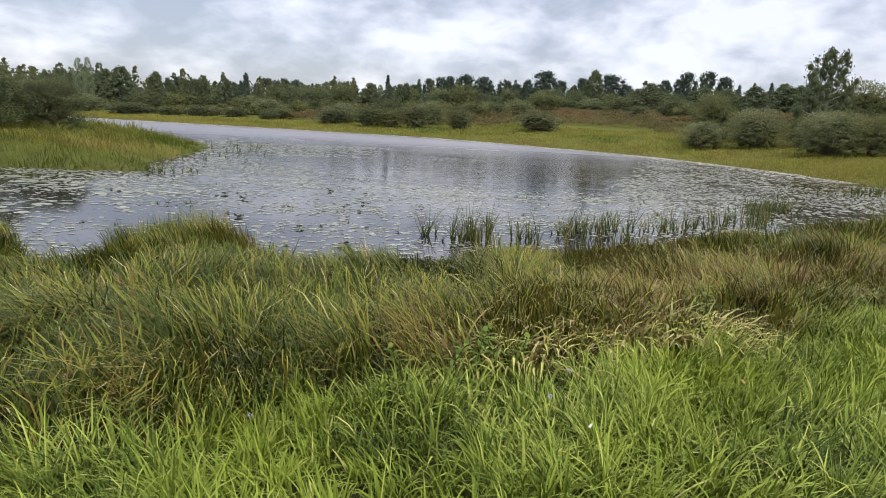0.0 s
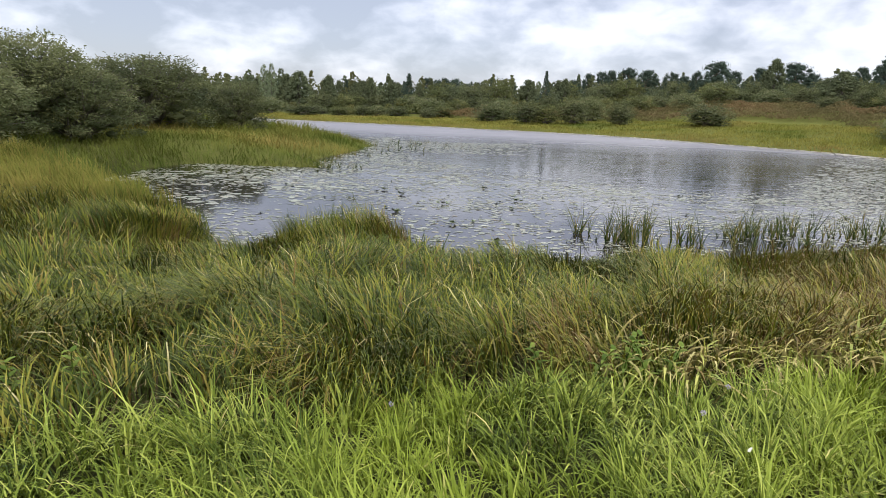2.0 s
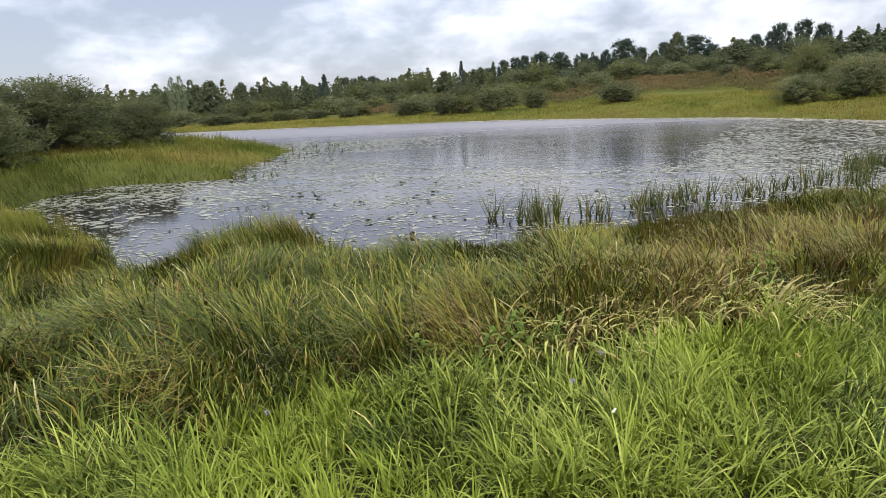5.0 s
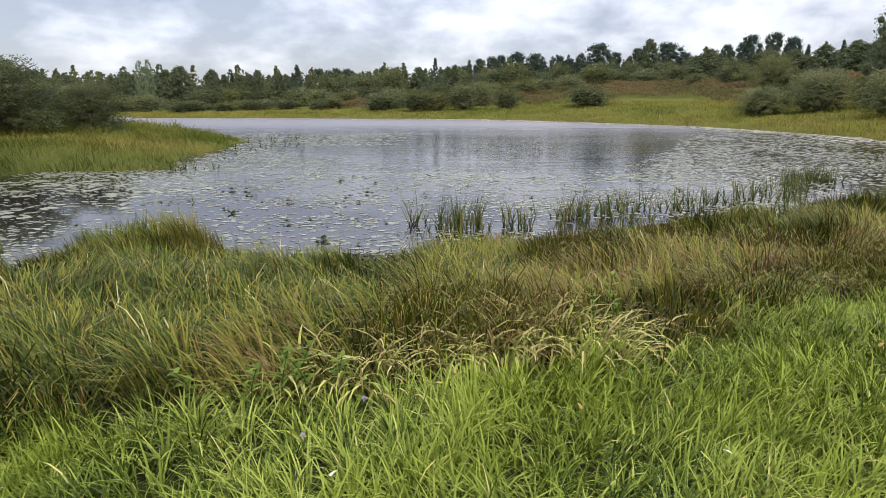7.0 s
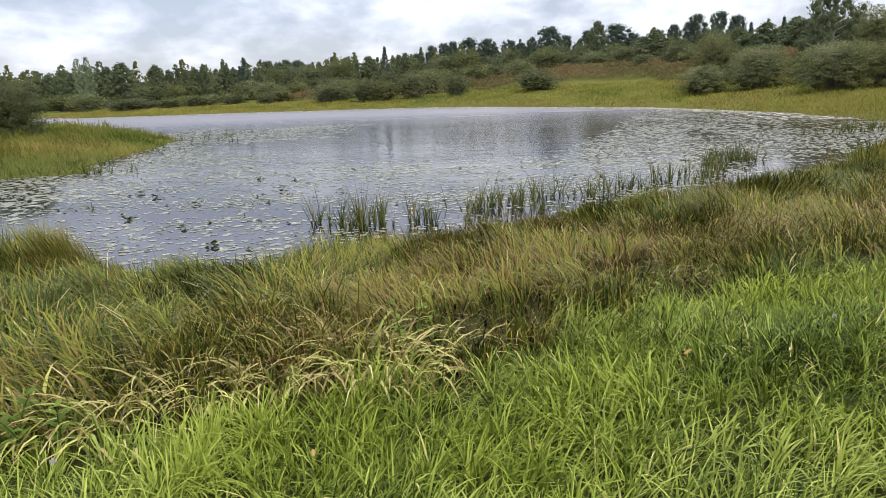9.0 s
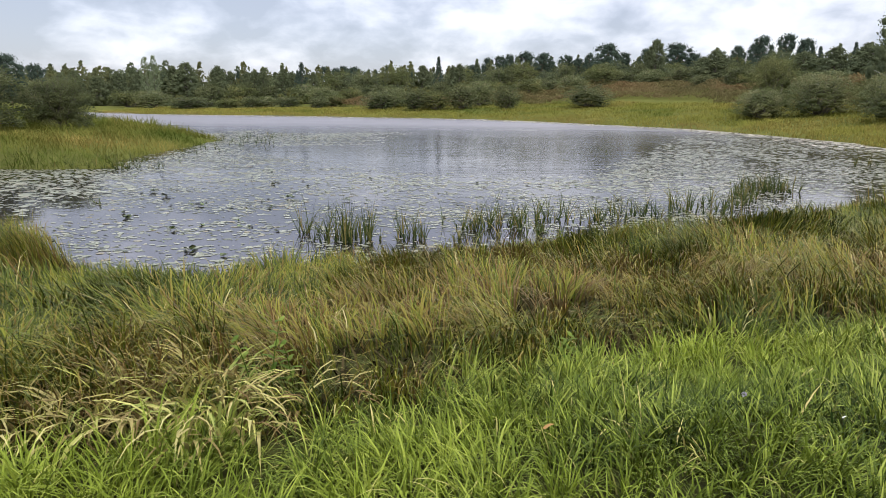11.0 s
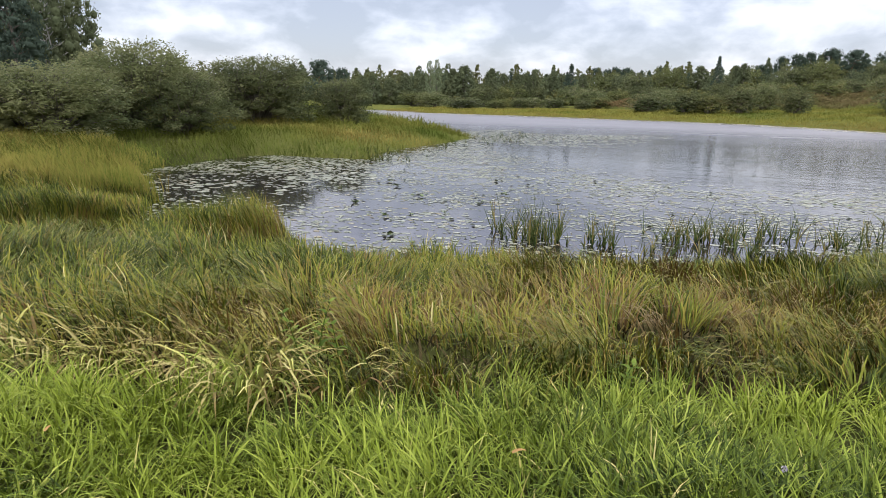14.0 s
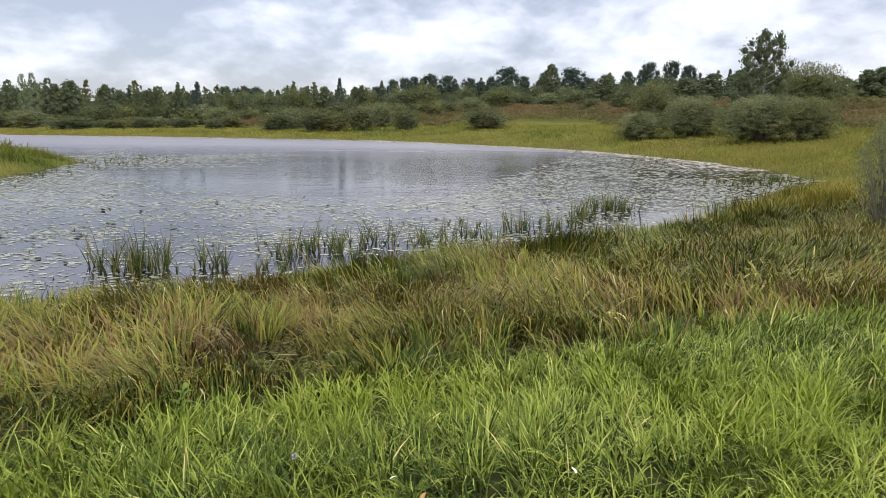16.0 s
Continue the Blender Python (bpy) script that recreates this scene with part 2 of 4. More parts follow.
RUST_LEAF = leaf_material("rusty_leaf", [(0.0, (0.30, 0.15, 0.06)), (1.0, (0.42, 0.25, 0.10))])
WHITE_PETAL = leaf_material("pale_petal", [(0.0, (0.34, 0.29, 0.36)), (1.0, (0.5, 0.46, 0.52))])

# ---------------------------------------------------------------- mesh tools
rng = np.random.default_rng(11)


def hash2(ix, iy, seed):
    h = (ix * 374761393 + iy * 668265263 + seed * 982451653) & 0xFFFFFFFF
    h = ((h ^ (h >> 13)) * 1274126177) & 0xFFFFFFFF
    return ((h ^ (h >> 16)) & 0xFFFF) / 65535.0


def drift(x, y, size, seed=0):
    """Smooth chance field, 0 to 1, with bumps of about the given size."""
    u, v = np.asarray(x, float) / size, np.asarray(y, float) / size
    iu, iv = np.floor(u).astype(np.int64), np.floor(v).astype(np.int64)
    fu, fv = u - iu, v - iv
    fu, fv = fu * fu * (3 - 2 * fu), fv * fv * (3 - 2 * fv)
    a, b = hash2(iu, iv, seed), hash2(iu + 1, iv, seed)
    c, d = hash2(iu, iv + 1, seed), hash2(iu + 1, iv + 1, seed)
    return (a * (1 - fu) + b * fu) * (1 - fv) + (c * (1 - fu) + d * fu) * fv


def triangles(name, verts, tris, uvs, mat):
    """A mesh from arrays: corners, triangles, and a uv for each corner."""
    me = bpy.data.meshes.new(name)
    verts, tris = np.asarray(verts, np.float32), np.asarray(tris, np.int32)
    me.vertices.add(len(verts))
    me.vertices.foreach_set("co", verts.ravel())
    me.loops.add(tris.size)
    me.loops.foreach_set("vertex_index", tris.ravel())
    me.polygons.add(len(tris))
    me.polygons.foreach_set("loop_start", np.arange(0, tris.size, 3, dtype=np.int32))
    if uvs is not None:
        layer = me.uv_layers.new(name="leaf")
        layer.uv.foreach_set("vector", np.asarray(uvs, np.float32)[tris.ravel()].ravel())
    me.update(calc_edges=True)
    me.materials.append(mat)
    return me


def joined(pieces):
    verts, tris, uvs, base = [], [], [], 0
    for v, t, u in pieces:
        verts.append(v), tris.append(t + base), uvs.append(u)
        base += len(v)
    return np.concatenate(verts), np.concatenate(tris), np.concatenate(uvs)


def blades(root, heading, length, width, lean, bend, chance, rows=3, twist=0.6, late=1.4):
    """Grass blades: each leans from its root towards its heading and bends further over to a pointed tip, the later the more it droops at its end alone."""
    count = len(root)
    out = np.stack([np.cos(heading), np.sin(heading), np.zeros(count)], 1)
    turn = heading + np.pi / 2 + rng.uniform(-twist, twist, count)
    side = np.stack([np.cos(turn), np.sin(turn), np.zeros(count)], 1)
    verts, uvs, spot = [], [], np.array(root, float)
    for k in range(rows + 1):
        f = k / rows
        uv = np.stack([chance, np.full(count, f)], 1)
        half = (width * (0.5 if k else 0.38) * (1 - f ** 2.2))[:, None]
        if k < rows:
            verts += [spot - side * half, spot + side * half]
            uvs += [uv, uv]
        else:
            verts.append(spot.copy())
            uvs.append(uv)
        a = (lean + bend * (f + 0.5 / rows) ** late)[:, None]
        spot = spot + (out * np.sin(a) + np.array([0, 0, 1.0]) * np.cos(a)) * (length / rows)[:, None]
    per = 2 * rows + 1
    verts, uvs = np.stack(verts, 1).reshape(-1, 3), np.stack(uvs, 1).reshape(-1, 2)
    one = []
    for k in range(rows - 1):
        a = 2 * k
        one += [(a, a + 1, a + 3), (a, a + 3, a + 2)]
    one.append((2 * rows - 2, 2 * rows - 1, 2 * rows))
    tris = (np.arange(count)[:, None, None] * per + np.array(one)[None]).reshape(-1, 3)
    return verts, tris, uvs


def leaves(centre, length, width, chance, droop=0.0, facing=0.0):
    """Small folded leaves, two triangles each, turned by chance."""
    count = len(centre)
    axis = rng.normal(size=(count, 3)) + facing
    axis[:, 2] -= droop
    axis /= np.linalg.norm(axis, axis=1, keepdims=True)
    other = np.cross(axis, rng.normal(size=(count, 3)))
    other /= np.maximum(np.linalg.norm(other, axis=1, keepdims=True), 1e-6)
    fold = np.cross(axis, other) * (width * 0.18)[:, None]
    a, b = axis * (length / 2)[:, None], other * (width / 2)[:, None]
    verts = np.stack([centre - a, centre + b + fold - a * 0.1, centre + a, centre - b + fold - a * 0.1], 1).reshape(-1, 3)
    uvs = np.repeat(np.stack([chance, np.full(count, 0.3)], 1), 4, 0)
    tris = (np.arange(count)[:, None, None] * 4 + np.array([(0, 1, 2), (0, 2, 3)])[None]).reshape(-1, 3)
    return verts, tris, uvs


def tube(points, radii, sides=6):
    points, radii = np.asarray(points, float), np.asarray(radii, float)
    along = np.gradient(points, axis=0)
    along /= np.linalg.norm(along, axis=1, keepdims=True)
    helper = np.where(np.abs(along[:, 2:]) > 0.9, [[1.0, 0, 0]], [[0, 0, 1.0]])
    u = np.cross(along, helper)
    u /= np.linalg.norm(u, axis=1, keepdims=True)
    w = np.cross(along, u)
    turn = np.linspace(0, 2 * np.pi, sides, endpoint=False)
    ring = u[:, None] * np.cos(turn)[None, :, None] + w[:, None] * np.sin(turn)[None, :, None]
    verts = (points[:, None] + ring * radii[:, None, None]).reshape(-1, 3)
    tris = []
    for k in range(len(points) - 1):
        for s in range(sides):
            a, b, c, d = k * sides + s, k * sides + (s + 1) % sides, (k + 1) * sides + s, (k + 1) * sides + (s + 1) % sides
            tris += [(a, b, d), (a, d, c)]
    return verts, np.array(tris), np.zeros((len(verts), 2))


def limb(a, b, r0, r1, sag=0.0, rows=5, sides=5):
    f = np.linspace(0, 1, rows)[:, None]
    wob = rng.normal(0, 0.03, (rows, 3)) * np.linalg.norm(np.subtract(b, a))
    wob[0] = 0
    pts = np.asarray(a) * (1 - f) + np.asarray(b) * f + wob
    pts[:, 2] += sag * np.sin(np.pi * f[:, 0])
    return tube(pts, np.linspace(r0, r1, rows), sides)


def clumped(centres, radii, per, flat=0.75, shell=0.45):
    """Points spread through clumps, thicker towards their outside."""
    who = np.repeat(np.arange(len(centres)), per)
    way = rng.normal(size=(len(who), 3))
    way /= np.linalg.norm(way, axis=1, keepdims=True)
    far = (shell + (1 - shell) * rng.random(len(who)) ** 0.6)[:, None]
    return centres[who] + way * far * radii[who][:, None] * np.array([1, 1, flat])


def ball():
    bm = bmesh.new()
    bmesh.ops.create_icosphere(bm, subdivisions=1, radius=1.0)
    verts, tris = np.array([v.co[:] for v in bm.verts]), np.array([[v.index for v in f.verts] for f in bm.faces])
    bm.free()
    return verts, tris


BALL = ball()


def shade_cores(centres, radii, flat, chance):
    """Stand-ins for the shaded inside of leaf clumps, where no light comes through: uneven lumps added within the outer
    leaves, toned darker.
    """
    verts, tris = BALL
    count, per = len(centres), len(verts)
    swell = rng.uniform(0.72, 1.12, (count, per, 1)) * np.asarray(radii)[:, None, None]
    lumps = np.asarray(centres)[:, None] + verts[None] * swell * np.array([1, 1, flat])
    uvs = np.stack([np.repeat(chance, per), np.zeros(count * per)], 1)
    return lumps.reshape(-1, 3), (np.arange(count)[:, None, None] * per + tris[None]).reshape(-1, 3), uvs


def part(name, mesh, parent, label=""):
    ob = new(name, mesh)
    ob.parent = parent
    return tagged(ob, label)


def stuff(name, pieces, mat, label, category):
    ob = new(name, triangles(name, *joined(pieces), mat))
    return tagged(ob, label, category, kind="stuff")


def fade(x, lo, hi):
    f = np.clip((np.asarray(x, float) - lo) / (hi - lo), 0, 1)
    return f * f * (3 - 2 * f)


# ---------------------------------------------------------------- the lie of the land
# the water's edge: the near bank, the right-hand inlet, the far shore, the side arm, the spit and the left-hand inlet
NEAR = [(-5.2, 8.0), (-5.3, 9.0), (-5.0, 9.8), (-4.2, 10.4), (-3.3, 10.4), (-2.7, 9.8), (-2.2, 9.2), (0.0, 9.7), (1.2, 10.5), (2.5, 11.4), (4.0, 12.3), (6.0, 13.2), (8.0, 14.5), (10.0, 16.0), (13.6, 19.0), (16.6, 22.4), (19.5, 25.0)]
FAR = [(22.6, 27.2), (23.0, 31.0), (23.4, 36.0), (23.0, 43.0), (21.4, 50.0), (18.0, 58.5), (12.0, 65.5), (5.0, 73.0), (-2.0, 78.5), (-8.0, 81.0), (-16.0, 81.5), (-33.0, 84.0), (-48.0, 86.0), (-60.0, 90.0), (-90.0, 106.0)]
LEFT = [(-94.0, 98.0), (-62.0, 81.0), (-43.0, 64.0), (-27.0, 49.0), (-16.5, 40.0), (-13.8, 37.0), (-13.3, 33.0), (-13.0, 29.5), (-12.2, 25.8), (-10.8, 22.7), (-13.0, 21.9), (-15.2, 21.4), (-15.2, 18.8), (-14.5, 15.8), (-13.2, 13.6), (-10.4, 12.4), (-8.3, 11.2), (-7.0, 10.1), (-6.3, 9.0), (-5.7, 7.9)]
SHORE = np.array(NEAR + FAR + LEFT)


def shore_distance(x, y):
    """Metres from the water's edge: positive on land, negative in the water."""
    x, y = np.asarray(x, float), np.asarray(y, float)
    best, inside = np.full(x.shape, 1e9), np.zeros(x.shape, bool)
    for (ax, ay), (bx, by) in zip(SHORE, np.roll(SHORE, -1, 0)):
        dx, dy = bx - ax, by - ay
        k = np.clip(((x - ax) * dx + (y - ay) * dy) / (dx * dx + dy * dy), 0, 1)
        best = np.minimum(best, np.hypot(x - ax - k * dx, y - ay - k * dy))
        crosses = (ay > y) != (by > y)
        inside ^= crosses & (x < dx * (y - ay) / (dy if dy else 1e-9) + ax)
    edge = 0.25 * (drift(x, y, 0.8, 3) - 0.5) + 0.5 * (drift(x, y, 2.5, 4) - 0.5)
    return np.where(inside, -best, best) + edge * np.clip(1.2 - best / 6, 0, 1)


def beyond(x, y):
    """1 on the far and right-hand side of the pond, 0 on the near and left-hand side."""
    line = np.interp(x, [-120, -60, -14, 10, 22, 80], [150, 85, 60, 40, 26.5, 20])
    return fade(y - line, -4, 4)


def ground(x, y):
    x, y = np.asarray(x, float), np.asarray(y, float)
    d = shore_distance(x, y)
    near = 1.0 * (1 - np.exp(-np.maximum(d, 0) / 4.2))
    hill = np.interp(d, [0, 3, 10, 20, 30, 40, 200], [0.0, 0.35, 1.1, 1.9, 3.4, 4.2, 4.8]) * np.interp(x, [-50, -25, 0, 15], [0.12, 0.4, 0.75, 1.0]) + 0.12 * fade(d, 0, 0.6)
    far = beyond(x, y)
    land = near * (1 - far) + hill * far
    rough = (drift(x, y, 0.7, 5) - 0.5) * 0.07 + (drift(x, y, 3.0, 6) - 0.5) * 0.12
    bed = np.maximum(-0.9, 0.35 * d)
    return np.where(d > 0, land + rough * np.clip(d, 0, 1), bed - 0.02)


def steps(lo, hi, fine, reach):
    """Grid lines, fine between lo and hi, ever wider out to the reach."""
    inner = list(np.arange(lo, hi + fine, fine))
    grow, step = [], fine
    while (inner[-1] + sum(grow)) < reach:
        step *= 1.16
        grow.append(step)
    outer = np.cumsum(grow)
    return np.array(list(lo - outer[::-1]) + inner + list(inner[-1] + outer))


gx, gy = steps(-20, 26, 0.5, 3000), steps(-4, 46, 0.5, 3000)
mx, my = np.meshgrid(gx, gy)
mz = ground(mx, my)
cells = np.arange(len(gy) - 1)[:, None] * len(gx) + np.arange(len(gx) - 1)[None]
quad = np.stack([cells, cells + 1, cells + 1 + len(gx), cells + len(gx)], -1).reshape(-1, 4)
land = triangles("ground", np.stack([mx, my, mz], -1).reshape(-1, 3), np.concatenate([quad[:, [0, 1, 2]], quad[:, [0, 2, 3]]]), None, SOIL)
land.polygons.foreach_set("use_smooth", np.ones(len(land.polygons), bool))
tagged(new("ground", land), "dark peaty ground sloping down to the pond", "ground", kind="structure")

bm = bmesh.new()
corners = [bm.verts.new((x, y, 0)) for x, y in ((-130, 5), (45, 5), (45, 130), (-130, 130))]
bm.faces.new(corners)
pond = bpy.data.meshes.new("water")
bm.to_mesh(pond)
bm.free()
pond.materials.append(WATER)
tagged(new("water", pond), "still dark pond water reflecting a grey cloudy sky", "water", kind="structure")


# ---------------------------------------------------------------- grass of the near bank
def lawn_edge(x):
    along = [-9, -4, -2.8, -2.0, -1.65, -1.4, -1.2, -0.9, -0.4, 0.0, 0.5, 1.0, 1.5, 2.0, 2.5, 2.9, 3.4, 3.8, 4.4, 5.2, 6.3, 7.35, 9.3, 15, 20]
    edge = [-0.6, 1.1, 1.72, 2.1, 2.26, 2.48, 2.78, 3.06, 3.27, 3.42, 3.62, 3.76, 3.93, 4.2, 4.5, 4.85, 5.3, 5.55, 5.85, 6.15, 6.5, 6.95, 7.6, 9.5, 11]
    return np.interp(x, along, edge) + (drift(x, 0 * np.asarray(x), 0.5, 8) - 0.5) * 0.3


def scatter(x0, x1, y0, y1, per):
    count = int((x1 - x0) * (y1 - y0) * per)
    return rng.uniform(x0, x1, count), rng.uniform(y0, y1, count)


def wind(x, y, seed):
    """The way that the blades of a place lean, in radians."""
    return 2 * np.pi * drift(x, y, 1.1, seed) + 1.5 * drift(x, y, 4.0, seed + 1)


def fresh_grass():
    """Tufts of soft grass that arch outward and over each other, with dark gaps between."""
    cx, cy = scatter(-4.5, 15, 0.4, 10.5, 105)
    keep = (cy < lawn_edge(cx) + 0.45 * rng.random(len(cx)) ** 2.6) & (cy > np.interp(cx, [-4, 0, 2, 4, 5.5, 9, 15], [0.9, 1.4, 2.0, 3.0, 3.6, 4.5, 6.6]))
    cx, cy = cx[keep], cy[keep]
    per = 21
    who = np.repeat(np.arange(len(cx)), per)
    count = len(who)
    turn, far = rng.uniform(0, 2 * np.pi, count), rng.uniform(0.03, 0.1, len(cx))[who] * np.sqrt(rng.random(count))
    x, y = cx[who] + far * np.cos(turn), cy[who] + far * np.sin(turn)
    down = wind(cx, cy, 23)[who]
    heading = np.arctan2(np.sin(turn) + 0.75 * np.sin(down), np.cos(turn) + 0.75 * np.cos(down)) + rng.normal(0, 0.6, count)
    tuft = (rng.uniform(0.6, 1.2, len(cx)) * (0.7 + 0.5 * drift(cx, cy, 0.6, 22)) * (1 + 0.25 * fade(0.6 - (lawn_edge(cx) - cy), 0, 0.5)))[who]
    size = (0.13 + 0.17 * rng.random(count)) * tuft
    lean, bend = rng.uniform(0.05, 0.75, count), rng.uniform(0.5, 3.0, count) * rng.uniform(0.35, 1, count)
    chance = np.clip(rng.normal(0.345, 0.25, count) + rng.normal(0, 0.12, len(cx))[who] + (drift(x, y, 0.7, 24) - 0.5) * 0.4 + 0.2 * (tuft - 0.9) + 0.04 * fade(cy - lawn_edge(cx), -1.2, 0)[who] - 0.02 * fade(x, 4.5, 7.0), 0, 0.86)
    chance = np.where(rng.random(count) < 0.012, 1.0, chance)
    root = np.stack([x, y, ground(x, y) - 0.01], 1)
    wide, near = rng.uniform(0.0058, 0.0138, count), np.hypot(x - 2.5, y - 0.5) < 5.2
    return [blades(root[m], heading[m], size[m], wide[m], lean[m], bend[m], chance[m], rows) for m, rows in ((near, 4), (~near, 3))]


def trodden_grass():
    """Shorter grass under and behind the way along the bank."""
    x, y = scatter(-6, 14, -4, 7, 130)
    keep = y < np.interp(x, [-4, 0, 2, 4, 5.5, 9, 15], [1.0, 1.5, 2.1, 3.1, 3.7, 4.6, 6.7])
    x, y = x[keep], y[keep]
    count = len(x)
    return blades(np.stack([x, y, ground(x, y) - 0.01], 1), rng.uniform(0, 6.3, count), rng.uniform(0.08, 0.22, count), rng.uniform(0.008, 0.016, count),
                  rng.uniform(0.1, 0.8, count), rng.uniform(0.3, 2.0, count), np.clip(rng.normal(0.45, 0.2, count), 0, 0.93), 2)


stuff("fresh_grass", [*fresh_grass(), trodden_grass()], GRASS, "bright green long soft grass on the bank", "grass")


def dryness(x, y):
    """0 for green sedge, 1 for brown."""
    spots = ((1.6, 5.2, 1.3, 0.25), (0.2, 4.6, 0.8, 0.22), (3.2, 7.2, 1.2, 0.27), (4.3, 8.6, 1.0, 0.18), (2.2, 6.6, 1.0, 0.2), (7.2, 9.4, 1.4, 0.15), (-3.4, 9.9, 0.8, 0.06), (9.5, 14.0, 2.0, 0.12), (13.5, 16.5, 2.5, 0.16), (-6.5, 8.6, 1.0, 0.14), (3.2, 9.6, 1.5, 0.2), (5.2, 10.9, 1.5, 0.22))
    dry = 0.215 + 0.42 * (drift(x, y, 1.6, 31) - 0.5) + 0.34 * (drift(x, y, 0.5, 32) - 0.5)
    dry = dry + 0.12 * fade(-x, 4.5, 6.5) - 0.10 * fade(1.5 - x, 0, 2) * fade(9 - y, 0, 2) + 0.05 * fade(x, 2.5, 4.0) * fade(2.0 - (y - lawn_edge(x)), 0, 1)
    for sx, sy, size, gain in spots:
        dry = dry + gain * np.exp(-((x - sx) ** 2 + (y - sy) ** 2) / (size * size))
    return np.maximum(dry - 0.03, 0.19)


def tussocks(cx, cy, per, spread, tall, thin, wild=1.0, dry_more=0.0, rows=4, droop=1.0):
    """Sedge tussocks: blades rise from a common base and arch outward and downwind; by the water they stand stiffer and broader."""
    count = len(cx) * per
    who = np.repeat(np.arange(len(cx)), per)
    wet = 1 - fade(shore_distance(cx, cy), 0.6, 4.0)
    angle, far = rng.uniform(0, 2 * np.pi, count), spread * np.sqrt(rng.random(count))
    x, y = cx[who] + far * np.cos(angle), cy[who] + far * np.sin(angle)
    down = wind(cx, cy, 33)[who]
    hx, hy = np.cos(angle) + 1.5 * np.cos(down), np.sin(angle) + 1.5 * np.sin(down)
    heading = np.arctan2(hy, hx) + rng.normal(0, 0.42 * wild, count)
    size = tall[who] * rng.uniform(0.5, 1.15, count)
    lean = rng.uniform(0.0, 0.5, count) * (1 - 0.5 * wet[who])
    bend = rng.uniform(1.4, 3.4, count) * (0.7 + 0.6 * drift(cx, cy, 1.3, 34))[who] * (1 - 0.6 * wet[who]) * droop
    chance = np.clip(dryness(x, y) + dry_more + rng.normal(0, 0.19, count) + rng.normal(0, 0.1, len(cx))[who] - 0.04 * wet[who], 0.07, 0.78)
    chance = np.where(rng.random(count) < 0.015, 1.0, chance)
    root = np.stack([x, y, ground(x, y) - 0.02], 1)
    return blades(root, heading, size, rng.uniform(0.6, 1.4, count) * thin * (1 + 0.4 * wet[who]), lean, bend, chance, rows, 0.6, 2.2)


def sedge_bed():
    pieces = []
    x, y = scatter(-9, 13, 1.0, 17, 18.5)
    d = shore_distance(x, y)
    keep = (y > lawn_edge(x) + 0.14) & (d > -0.15)
    x, y, d = x[keep], y[keep], d[keep]
    # dark gaps between the tussocks
    keep = rng.random(len(x)) < 0.42 + 0.5 * fade(0.9 - (y - lawn_edge(x)), 0, 0.5) + 1.0 * fade(drift(x, y, 0.45, 38) * 0.6 + drift(x, y, 1.3, 39) * 0.4, 0.3, 0.55)
    x, y, d = x[keep], y[keep], d[keep]
    close = np.hypot(x - 2.5, y - 2) < 7.0
    tall = (0.32 + 0.5 * drift(x, y, 0.8, 35)) * (0.75 + 0.25 * fade(y - lawn_edge(x), 0.0, 0.8)) * (0.5 + 0.5 * np.maximum(fade(d, 0, 2.4), fade(-x, 5.8, 6.6) * (0.35 + 0.65 * fade(d, 0, 1.1))))
    # the sedge lies low where the withered clumps have fallen over
    tall = tall * (1 - 0.5 * np.exp(-((x - 1.4) / 0.9) ** 2 - ((y - 4.1) / 0.4) ** 2))
    pieces.append(tussocks(x[close], y[close], 46, 0.17, tall[close], 0.0112, rows=4))
    pieces.append(tussocks(x[~close], y[~close], 34, 0.17, tall[~close], 0.0125, rows=3))
    return pieces


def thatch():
    """Dead brown leaves of earlier years, low between the tussocks and under the grass, coloured near black to add
    shade to the gaps.
    """
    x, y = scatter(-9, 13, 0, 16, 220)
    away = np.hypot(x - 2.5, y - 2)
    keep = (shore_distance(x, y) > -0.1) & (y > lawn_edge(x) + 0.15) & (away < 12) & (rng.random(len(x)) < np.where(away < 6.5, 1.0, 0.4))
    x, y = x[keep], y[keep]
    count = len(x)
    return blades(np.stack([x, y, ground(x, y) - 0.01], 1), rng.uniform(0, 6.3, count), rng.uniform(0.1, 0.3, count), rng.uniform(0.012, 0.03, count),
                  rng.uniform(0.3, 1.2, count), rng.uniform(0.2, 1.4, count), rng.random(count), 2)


stuff("dead_thatch", [thatch()], SHADE_THATCH, "dead brown leaves under the sedge, darkened to put shade in the gaps", "dead leaves")
stuff("sedge_bed", sedge_bed(), SEDGE, "dull green and brown drooping sedge on the bank", "sedge")


def outer_sedge(x0, x1, y0, y1, per, dry_more=0.0):
    x, y = scatter(x0, x1, y0, y1, per)
    keep = (shore_distance(x, y) > -0.1) & (y > lawn_edge(x) + 0.1) & (beyond(x, y) < 0.5)
    x, y = x[keep], y[keep]
    return tussocks(x, y, 22, 0.3, 0.5 + 0.3 * drift(x, y, 1.5, 36), 0.016, 1.0, dry_more, rows=3)


stuff("rough_sedge", [outer_sedge(12.5, 30, 8, 30, 2.8), outer_sedge(-9, 13.5, 15, 17, 2.0)], SEDGE, "olive sedge further along the bank", "sedge")
def yellow_sedge():
    x, y = scatter(13.5, 22, 17, 25.5, 9.0)
    d = shore_distance(x, y)
    keep = (d > -0.1) & (d < 4.5) & (beyond(x, y) < 0.5)
    x, y = x[keep], y[keep]
    return tussocks(x, y, 22, 0.3, 0.4 + 0.3 * drift(x, y, 1.5, 37), 0.018, 1.0, 0.42, 3)


stuff("yellow_sedge", [yellow_sedge()], MUSTARD, "mustard-yellow sedge round the end of the pond", "sedge")
